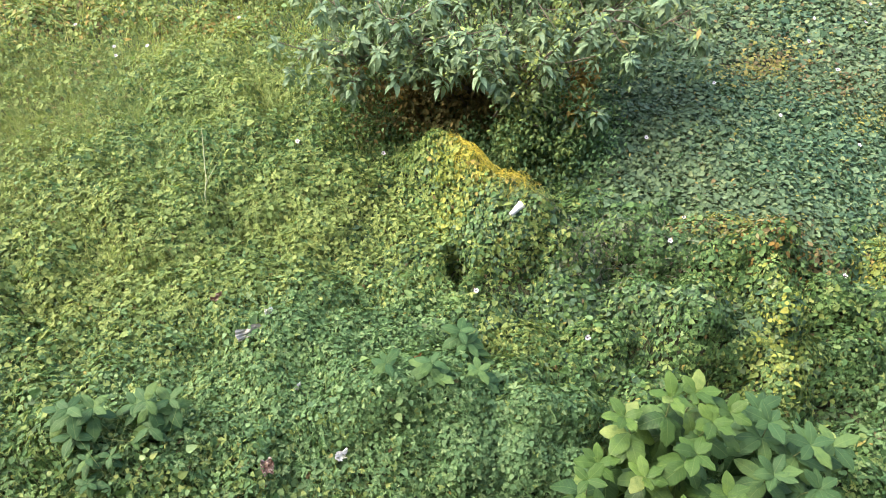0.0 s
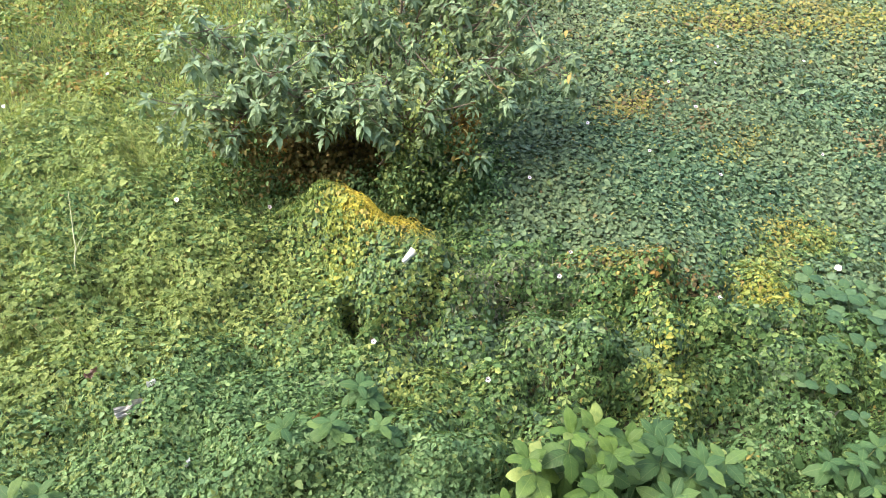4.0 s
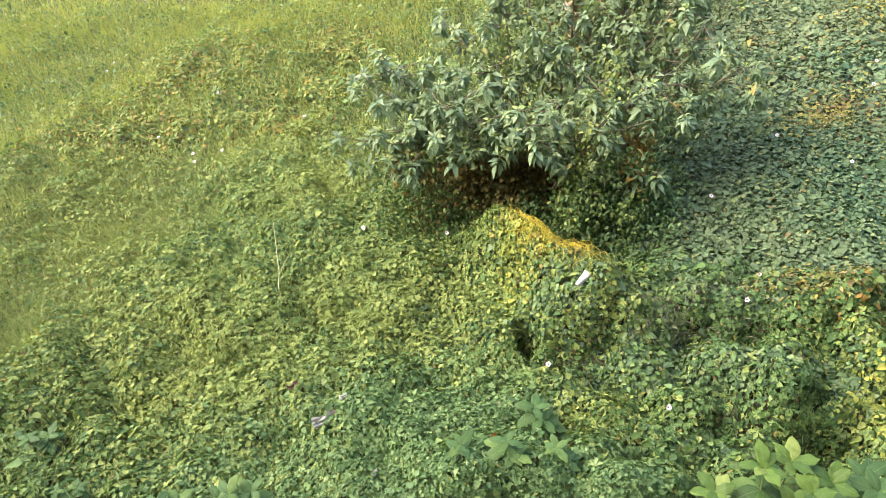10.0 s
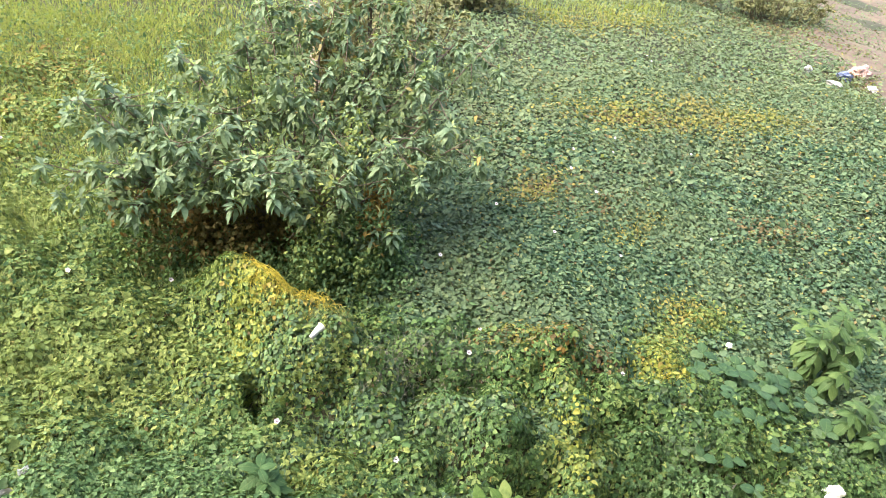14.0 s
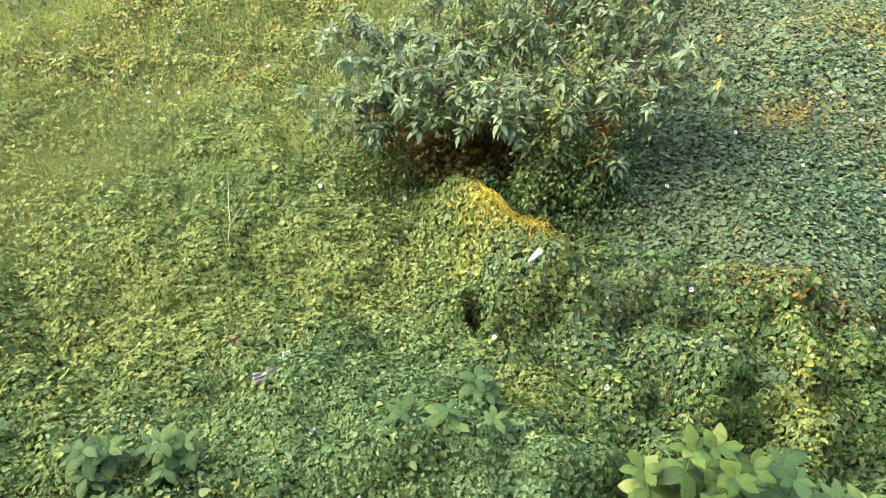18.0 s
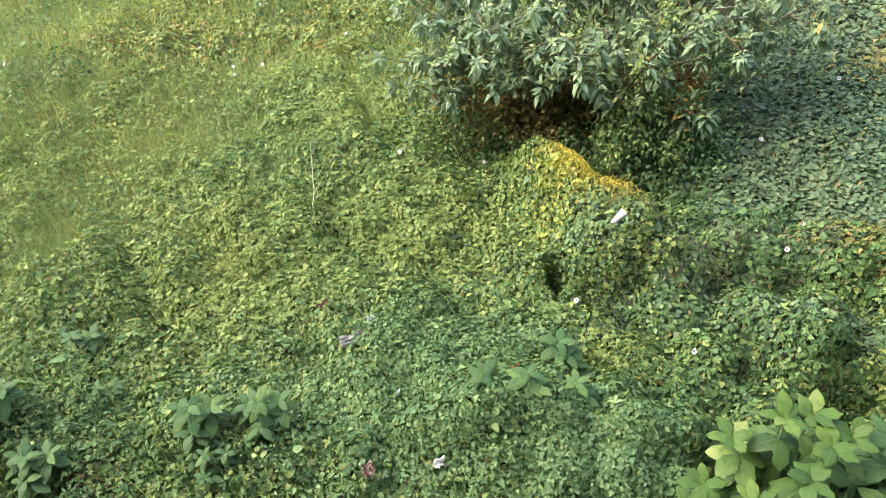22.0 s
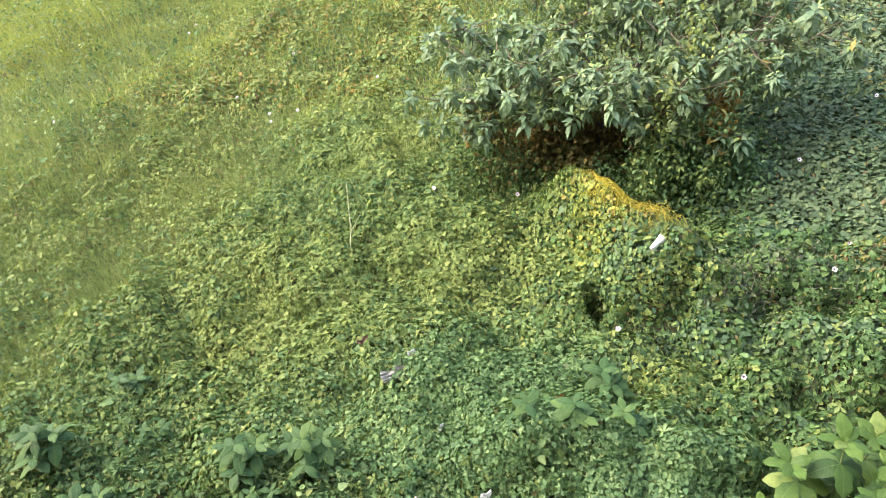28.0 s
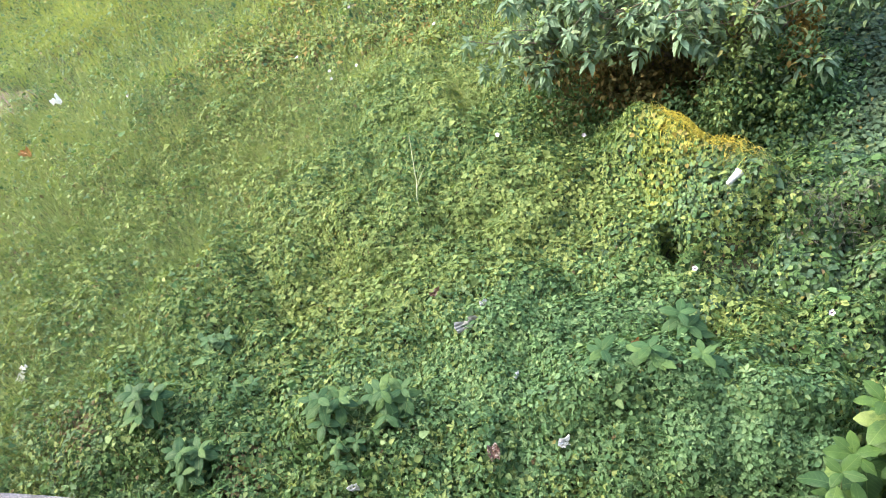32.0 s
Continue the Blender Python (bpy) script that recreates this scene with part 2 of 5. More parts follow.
M_BUSH = leaf_material("bush_leaf", [(0.0, (0.092, 0.155, 0.1)), (0.6, (0.148, 0.225, 0.142)), (0.9, (0.195, 0.272, 0.162)), (1.0, (0.27, 0.33, 0.13))], ((0.145, 0.225, 0.116), 0.45), gloss=0.24, rough=0.45, through_light=0.26, tint_scale=1.3)
M_BUSH_YOUNG = leaf_material("young_bush_leaf", [(0.0, (0.19, 0.28, 0.13)), (0.7, (0.26, 0.35, 0.13)), (1.0, (0.38, 0.42, 0.1))], ((0.22, 0.31, 0.14), 0.4), gloss=0.2, rough=0.45, through_light=0.34, tint_scale=2.0)
M_BUSH_OLD = leaf_material("inner_bush_leaf", [(0.0, (0.085, 0.135, 0.075)), (0.7, (0.13, 0.19, 0.1)), (0.96, (0.17, 0.22, 0.1)), (1.0, (0.34, 0.24, 0.08))], ((0.11, 0.155, 0.065), 0.5), gloss=0.15, rough=0.5, through_light=0.34, tint_scale=1.3)
M_BROAD = leaf_material("broad_leaf", [(0.0, (0.025, 0.06, 0.02)), (0.4, (0.05, 0.105, 0.03)), (0.85, (0.085, 0.15, 0.038)), (0.97, (0.12, 0.195, 0.045)), (1.0, (0.2, 0.26, 0.075))], ((0.045, 0.1, 0.035), 0.6), per="object", gloss=0.2, rough=0.45, veins=True, through_light=0.3, tint_scale=3.0)
M_YOUNG = leaf_material("young_broad_leaf", [(0.0, (0.05, 0.105, 0.027)), (0.6, (0.08, 0.15, 0.035)), (0.9, (0.12, 0.2, 0.045)), (1.0, (0.24, 0.29, 0.1))], ((0.06, 0.125, 0.035), 0.5), per="object", gloss=0.2, rough=0.45, veins=True, through_light=0.35, tint_scale=3.0)
M_WEED = leaf_material("weed_leaf", [(0.0, (0.038, 0.086, 0.036)), (0.7, (0.062, 0.125, 0.048)), (1.0, (0.105, 0.175, 0.055))], ((0.05, 0.11, 0.048), 0.5), per="object", gloss=0.12, rough=0.5, veins=True, through_light=0.28, tint_scale=3.0)
M_PALEW = leaf_material("pale_leaf", [(0.0, (0.045, 0.092, 0.036)), (0.6, (0.07, 0.13, 0.05)), (1.0, (0.11, 0.175, 0.062))], ((0.055, 0.11, 0.044), 0.5), per="object", rough=0.5, veins=True, through_light=0.22, tint_scale=3.0)
M_BLUEW = leaf_material("bluish_weed_leaf", [(0.0, (0.026, 0.066, 0.034)), (0.7, (0.05, 0.105, 0.052)), (1.0, (0.11, 0.17, 0.08))], ((0.055, 0.11, 0.045), 0.6), per="object", gloss=0.14, rough=0.45, veins=True, through_light=0.25, tint_scale=3.0)

# ---- ground shape ----
rng = np.random.default_rng(7)
MOUNDS = [  # x, y, height, reach along x, reach along y
    (0.0, 5.27, 0.52, 0.25, 0.3), (0.25, 4.95, 0.47, 0.25, 0.28), (0.46, 4.6, 0.46, 0.27, 0.3), (0.77, 4.58, 0.32, 0.2, 0.2), (0.4, 4.88, 0.1, 0.22, 0.2), (0.2, 3.94, -0.7, 0.065, 0.12), (0.85, 4.3, 0.28, 0.34, 0.3), (1.3, 4.2, 0.22, 0.4, 0.3),
    (0.6, 4.05, 0.2, 0.4, 0.25), (2.66, 3.15, 0.48, 0.28, 0.36), (2.75, 4.2, 0.36, 0.5, 0.35), (1.95, 3.25, 0.38, 0.4, 0.36), (-0.2, 2.4, 0.38, 0.75, 0.42),
    (-2.1, 2.15, 0.36, 0.6, 0.42), (0.9, 2.3, 0.16, 0.7, 0.4), (-1.5, 3.3, 0.14, 0.7, 0.6), (-3.8, 2.2, 0.22, 0.7, 0.5), (3.9, 3.4, 0.2, 0.6, 0.6), (5.3, 2.9, 0.2, 0.8, 0.6)]


def rise(x, y):
    """Height of the ground at x, y."""
    z = 0.05 * np.sin(1.3 * x + 0.7 * y) + 0.05 * np.sin(0.8 * y - 1.1 * x + 1.0) + 0.03 * np.sin(2.9 * x + 1.0) * np.sin(2.3 * y)
    z = z * np.clip((y - 1.0) / 1.5, 0, 1) - 0.03
    for mx, my, mh, sx, sy in MOUNDS:
        z = z + mh * np.exp(-(((x - mx) / sx) ** 2 + ((y - my) / sy) ** 2) * 0.9)
    return np.where(y < 1.36, -0.45, z)


def canopy(x, y):
    """Height of the leaf layer: the ground with humps and dips of the growth itself."""
    soft = 1 - 0.75 * step(x - 4.4 + 2.6 * np.clip(y - 3.9, 0, 1), 0.8)
    deep = (0.13 + 0.36 * step(x - 0.7, 1.4) * step(4.9 - y, 0.8)) * (1 - 0.85 * np.exp(-((x - 0.35) ** 2 + (y - 4.75) ** 2) / 0.5))
    return rise(x, y) + soft * (0.05 * rough_noise(x, y, 0.7, 51) + 0.03 * rough_noise(x, y, 0.33, 52) + deep * (lumps(x, y, 0.43) - 0.6)) + 0.018 * rough_noise(x, y, 0.2, 53)


def lumps(x, y, s):
    """Rounded heaps of growth side by side, with sharp clefts between them: about 0.3 to 1."""
    out = 0 * x
    ix, iy = np.floor(x / s), np.floor(y / s)
    for di in (-1, 0, 1):
        for dj in (-1, 0, 1):
            cx, cy = ix + di, iy + dj
            h1 = np.modf(np.abs(np.sin(cx * 12.99 + cy * 78.23) * 437.5))[0]
            h2 = np.modf(np.abs(np.sin(cx * 39.35 + cy * 11.14) * 237.1))[0]
            d2 = ((x / s - cx - h1) ** 2 + (y / s - cy - h2) ** 2)
            out = np.maximum(out, 0.75 + 0.3 * h1 - 1.1 * d2)
    return np.clip(out, 0, 1.1)


def rough_noise(x, y, s, seed):
    """Smooth pseudo-noise in about -1..1 at the length s."""
    r = np.random.default_rng(seed)
    out = 0 * x
    for _ in range(6):
        a, p, k = r.uniform(0, 6.28), r.uniform(0, 6.28), r.uniform(0.6, 1.6) / s
        out = out + np.sin((x * np.cos(a) + y * np.sin(a)) * k * 3.0 + p)
    return out / 2.6


def step(v, w=1.0):
    return 1 / (1 + np.exp(-4 * v / w))


TUFTS = [(8.4, 18.2, 1.0, 1.0, 0), (10.2, 18.6, 1.0, 1.2, 0), (12.6, 19.6, 1.2, 1.0, 0)]
MATS = [(4.2, 4.05, 0.36, 0.3, 0), (4.45, 4.45, 0.5, 0.25, 0.6), (5.3, 4.85, 0.4, 0.25, 0.3)]


def grass_share(x, y):
    """1 deep in the grass, 0 in the creepers."""
    edge = np.interp(y, [1.5, 4.7, 7.0, 8.7, 12.0, 25.0], [-5.0, -3.7, -2.4, -0.8, 0.3, 1.2])
    return np.maximum(step(edge - x + 0.9 * rough_noise(x, y, 1.6, 3), 3.2), 0.9 * spots(x, y, TUFTS))


def right_share(x, y):
    """1 in the dark smooth creeper carpet, 0 in the bright small-leaved one."""
    edge = np.interp(y, [2.0, 3.2, 3.9, 4.6, 5.4, 6.5, 9.0, 25.0], [5.6, 4.6, 3.5, 2.0, 1.5, 1.6, 1.8, 1.4])
    main = step(x - edge + 0.35 * rough_noise(x, y, 0.9, 5), 0.7)
    mixed = 0.62 * step(x + 0.3, 1.0) * step(5.2 - y, 1.0) * step(y - 2.9, 0.6) * np.clip(0.6 + rough_noise(x, y, 0.6, 71), 0, 1)
    return np.maximum(main, mixed) * (1 - 0.9 * spots(x, y, MATS))


def spots(x, y, some):
    out = 0 * x
    for sx, sy, rx, ry, a in some:
        c, s = np.cos(a), np.sin(a)
        u, v = ((x - sx) * c + (y - sy) * s) / rx, ((y - sy) * c - (x - sx) * s) / ry
        out = np.maximum(out, np.exp(-(u * u + v * v)))
    return out


YELLOW = [(0.33, 5.0, 0.22, 0.1, -1.05), (0.64, 4.66, 0.2, 0.16, -0.45), (0.36, 4.9, 0.24, 0.15, -1.05), (4.1, 4.0, 0.33, 0.26, 0), (4.55, 4.5, 0.6, 0.22, 0.6), (5.1, 5.0, 0.5, 0.3, 0.3), (4.2, 7.7, 0.75, 0.3, 0.7),
          (7.4, 10.7, 1.3, 0.6, 0.1), (9.4, 10.9, 1.5, 0.75, 0.1), (10.9, 11.2, 0.9, 0.5, 0.2), (11.0, 17.6, 1.4, 1.0, 0), (9.0, 17.0, 1.6, 0.7, 0), (2.8, 4.35, 0.4, 0.2, 0.2), (5.2, 6.6, 0.6, 0.2, 0.5)]
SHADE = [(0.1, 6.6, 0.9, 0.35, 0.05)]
# Yellow-green growth; the wide left-hand spots also put pale haze into the colour
LIME = [(4.2, 4.05, 0.4, 0.34, 0), (4.45, 4.45, 0.55, 0.3, 0.6), (5.3, 4.85, 0.45, 0.3, 0.3), (-4.6, 6.2, 1.8, 1.6, 0.3), (-6.8, 4.8, 1.8, 1.6, 0), (-3.4, 7.4, 1.4, 0.8, 0.3), (0.05, 4.75, 0.45, 0.75, 0.5), (0.3, 4.25, 0.5, 0.4, 0), (0.75, 4.1, 0.5, 0.3, 0), (2.7, 3.0, 0.3, 0.5, 0), (-3.2, 4.2, 2.0, 1.6, 0.2), (-0.8, 4.3, 1.2, 0.8, 0), (-1.6, 4.6, 1.5, 0.8, 0.2), (-2.2, 6.4, 1.2, 0.7, 0.5), (-0.2, 6.1, 1.2, 0.4, 0.1), (-2.0, 3.6, 1.0, 0.4, 0.2), (0.6, 3.3, 0.4, 0.3, 0.3)]
BROWN = [(-3.05, 1.8, 0.22, 0.25, 0.0), (-4.7, 2.1, 0.25, 0.2, 0.0), (4.3, 7.7, 0.6, 0.35, 0.6), (7.6, 6.7, 0.8, 0.3, 0.2), (3.4, 4.1, 0.4, 0.2, 0.0), (2.2, 11.2, 1.3, 0.8, 0.0), (17.5, 19.5, 2.0, 1.5, 0.5), (3.1, 4.35, 0.45, 0.25, 0.2), (2.4, 4.45, 0.3, 0.14, 0), (5.0, 7.2, 0.7, 0.25, 0.3), (7.3, 10.6, 1.0, 0.3, 0.1)]
FRESH = [(-0.2, 2.35, 1.1, 0.65, 0), (-0.7, 3.2, 0.9, 0.6, 0), (-1.6, 2.6, 0.9, 0.6, 0), (0.6, 2.1, 0.6, 0.4, 0), (1.8, 3.3, 0.4, 0.3, 0), (3.4, 2.6, 0.5, 0.4, 0)]
RUSSET = [(-4.75, 10.2, 0.8, 0.75, 0.4), (-5.31, 8.26, 0.9, 0.5, 0.3), (-2.63, 10.76, 0.5, 0.5, 0.2), (-2.6, 9.4, 0.6, 0.3, 0.4), (-3.13, 8.24, 0.5, 0.25, 0.3)]
BARE = [(17.8, 13.6, 1.9, 1.1, 0.9), (20.5, 17.5, 4.2, 2.3, 0.9), (28.0, 24.0, 7.0, 4.0, 0.8), (-11.3, 7.9, 1.0, 0.5, 0.3)]


def grid_sheet(name, xs, ys, material, mask=None):
    gx, gy = np.meshgrid(xs, ys)
    co = np.stack([gx, gy, rise(gx, gy)], -1).reshape(-1, 3)
    n = len(xs)
    faces = [(j * n + i, j * n + i + 1, (j + 1) * n + i + 1, (j + 1) * n + i) for j in range(len(ys) - 1) for i in range(n - 1)]
    me = bpy.data.meshes.new(name)
    me.from_pydata(co.tolist(), [], faces)
    me.materials.append(material)
    for p in me.polygons:
        p.use_smooth = True
    return new(name, me)


xs = np.concatenate([np.linspace(-220, -16, 9), np.arange(-15, 24.01, 0.2), np.linspace(26, 220, 9)])
ys = np.concatenate([[-120, -40, -10, -2, 0.9, 1.3, 1.37], np.arange(1.5, 24, 0.2), [26, 30, 38, 60, 120, 240]])
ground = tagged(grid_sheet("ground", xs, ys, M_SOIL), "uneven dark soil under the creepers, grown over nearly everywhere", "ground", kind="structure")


def dirt_patch(cx, cy, rx, ry, a, label):
    n, rings = 40, 14
    co, faces = [], []
    for j in range(rings + 1):
        for i in range(n):
            th = 2 * math.pi * i / n
            q = j / rings * (1 + 0.16 * math.sin(3 * th + cx) + 0.09 * math.sin(7 * th))
            u, v = rx * q * math.cos(th), ry * q * math.sin(th)
            x, y = cx + u * math.cos(a) - v * math.sin(a), cy + u * math.sin(a) + v * math.cos(a)
            co.append((x, y, float(rise(np.array(x), np.array(y))) + 0.03 * (1 - (j / rings) ** 4) - 0.01))
            if j:
                b0, b1 = (j - 1) * n, j * n
                faces.append((b0 + i, b1 + i, b1 + (i + 1) % n, b0 + (i + 1) % n))
    me = bpy.data.meshes.new("bare_ground")
    me.from_pydata(co, [], faces)
    me.materials.append(M_DIRT)
    tagged(new("bare_ground", me), label, "ground", kind="structure")


for cx, cy, rx, ry, a in BARE:
    dirt_patch(cx, cy, rx * 1.5, ry * 1.5, a, "patch of bare pinkish-brown trodden dirt")


facade = bmesh.new()
bmesh.ops.create_cube(facade, size=1.0, matrix=Matrix.Translation((0, -0.85, 4.75)) @ Matrix.Diagonal((44, 0.25, 10.4, 1)))
me = bpy.data.meshes.new("wall_south")
facade.to_mesh(me)
facade.free()
me.materials.append(rough_material("plaster", (0.17, 0.155, 0.14), (0.26, 0.24, 0.21), 3.0, 0.9, 0.2, 0.004))
tagged(new("wall_south", me), "plain plastered house wall that overlooks the plot", "wall", kind="structure")


# ---- leaves by the thousand ----
def raw_mesh(name, co, tris, material):
    me = bpy.data.meshes.new(name)
    me.vertices.add(len(co))
    me.vertices.foreach_set("co", np.asarray(co, np.float32).ravel())
    me.loops.add(tris.size)
    me.loops.foreach_set("vertex_index", tris.astype(np.int32).ravel())
    me.polygons.add(len(tris))
    me.polygons.foreach_set("loop_start", np.arange(0, tris.size, 3, dtype=np.int32))
    me.polygons.foreach_set("loop_total", np.full(len(tris), 3, np.int32))
    me.update(calc_edges=True)
    me.materials.append(material)
    return me


# outline of a leaf: along, across, up
HEART = (np.array([[0, 0, 0], [1, 0, -0.16], [-0.03, 0.25, 0.03], [0.28, 0.42, 0.07], [0.7, 0.25, 0.0], [-0.03, -0.25, 0.03], [0.28, -0.42, 0.07], [0.7, -0.25, 0.0]]),
         np.array([[0, 1, 4], [0, 4, 3], [0, 3, 2], [0, 7, 1], [0, 6, 7], [0, 5, 6]]))
OVAL = (np.array([[0, 0, 0], [0.5, 0, 0.0], [1, 0, -0.12], [0.3, 0.27, 0.07], [0.65, 0.22, 0.03], [0.3, -0.27, 0.07], [0.65, -0.22, 0.03]]),
        np.array([[0, 1, 3], [3, 1, 4], [1, 2, 4], [0, 5, 1], [5, 6, 1], [1, 6, 2]]))
SIX = (np.array([[0, 0, 0], [0.2, 0.38, 0.06], [0.65, 0.26, 0.02], [1, 0, -0.13], [0.65, -0.26, 0.02], [0.2, -0.38, 0.06]]), np.array([[0, 3, 1], [1, 3, 2], [0, 5, 3], [5, 4, 3]]))
KITE = (np.array([[0, 0, 0], [0.38, 0.4, 0.07], [1, 0, -0.1], [0.38, -0.4, 0.07]]), np.array([[0, 2, 1], [0, 3, 2]]))
TRIPLE = (np.array([[0, 0, 0], [0.52, 0.21, 0.05], [1, 0, -0.1], [0.52, -0.21, 0.05], [0.12, 0.43, 0.06], [0.28, 0.78, -0.05], [0.44, 0.34, 0.04], [0.12, -0.43, 0.06], [0.28, -0.78, -0.05], [0.44, -0.34, 0.04]]),
          np.array([[0, 2, 1], [0, 3, 2], [0, 6, 5], [0, 5, 4], [0, 8, 9], [0, 7, 8]]))
BLADE = (np.array([[0, 0.5, 0], [0, -0.5, 0], [0.5, 0.4, 0.06], [0.5, -0.4, 0.06], [1, 0, -0.08]]), np.array([[0, 1, 3], [0, 3, 2], [2, 3, 4]]))


def leaves(points, az, droop, lean, size, shape, width=None):
    """Vertices and triangles of many leaves at the points."""
    v, t = shape
    f = np.stack([np.cos(az) * np.cos(droop), np.sin(az) * np.cos(droop), -np.sin(droop)], -1)
    s0 = np.stack([-np.sin(az), np.cos(az), 0 * az], -1)
    n0 = np.cross(f, s0)
    s = s0 * np.cos(lean)[:, None] + n0 * np.sin(lean)[:, None]
    n = np.cross(f, s)
    w = size if width is None else width
    co = points[:, None] + v[None, :, :1] * (size[:, None] * f)[:, None] + v[None, :, 1:2] * (w[:, None] * s)[:, None] + v[None, :, 2:] * (size[:, None] * n)[:, None]
    tris = t[None] + (np.arange(len(points)) * len(v))[:, None, None]
    return co.reshape(-1, 3), tris.reshape(-1, 3)


def in_fan(x, y):
    """The part of the plot that the walk overlooks, with a margin."""
    wide = (y > 1.48) & (x > -1.45 * y - 4.6) & (x < 1.22 * y + 4.6)
    left = np.interp(y, [1.5, 3.0, 6.0, 10.0, 13.5, 18.0, 22.0], [-5.9, -7.2, -9.7, -13.0, -15.8, -14.5, -13.0])
    right = np.interp(y, [1.5, 2.5, 4.0, 7.6, 13.5, 22.0, 27.0], [4.6, 6.4, 8.1, 11.8, 18.0, 26.8, 32.0])
    return wide & (((x > left) & (x < right)) | (rng.uniform(0, 1, len(x)) < 0.4))


def scatter(n, box):
    x, y = rng.uniform(box[0], box[1], n), rng.uniform(box[2], box[3], n)
    k = in_fan(x, y)
    return x[k], y[k]


def thin(share, *cols):
    k = rng.uniform(0, 1, len(share)) < share
    return [c[k] for c in cols]


def carpet(name, x, y, size, shape, material, depth, label, lift=0.02, droop=(0.1, 0.35)):
    n = len(x)
    lv = rng.uniform(0, 1, n) ** 0.8
    z = np.maximum(canopy(x, y) + lift + depth * lv - 0.03, rise(x, y) + 0.01)
    e = 0.06
    gx, gy = (canopy(x + e, y) - canopy(x - e, y)) / (2 * e), (canopy(x, y + e) - canopy(x, y - e)) / (2 * e)
    az = rng.uniform(0, 2 * np.pi, n)
    steep = np.hypot(gx, gy)
    down = np.arctan2(-gy, -gx)
    az = np.where(rng.uniform(0, 1, n) < np.clip(steep * 1.5, 0, 0.8), down + rng.normal(0, 0.7, n), az)
    slope = -(gx * np.cos(az) + gy * np.sin(az))
    dr = np.arctan(slope) + rng.normal(droop[0], droop[1], n)
    ln = np.arctan(-gx * np.sin(az) + gy * np.cos(az)) + rng.normal(0, 0.35, n)
    p = np.stack([x, y, z], -1)
    if shape is TRIPLE:  # some of the leaves grow singly
        one = rng.uniform(0, 1, n) < 0.4
        co, tr = leaves(p[~one], az[~one], dr[~one], ln[~one], size[~one], TRIPLE)
        co2, tr2 = leaves(p[one], az[one], dr[one], ln[one], size[one] * 1.15, SIX)
        co, tr = np.concatenate([co, co2]), np.concatenate([tr, tr2 + len(co)])
    else:
        co, tr = leaves(p, az, dr, ln, size, shape)
    ob = new(name, raw_mesh(name, co, tr, material))
    return tagged(ob, label, "creeper", kind="stuff")


def lognorm(n, mean, spread=0.25):
    return mean * np.exp(rng.normal(0, spread, n))


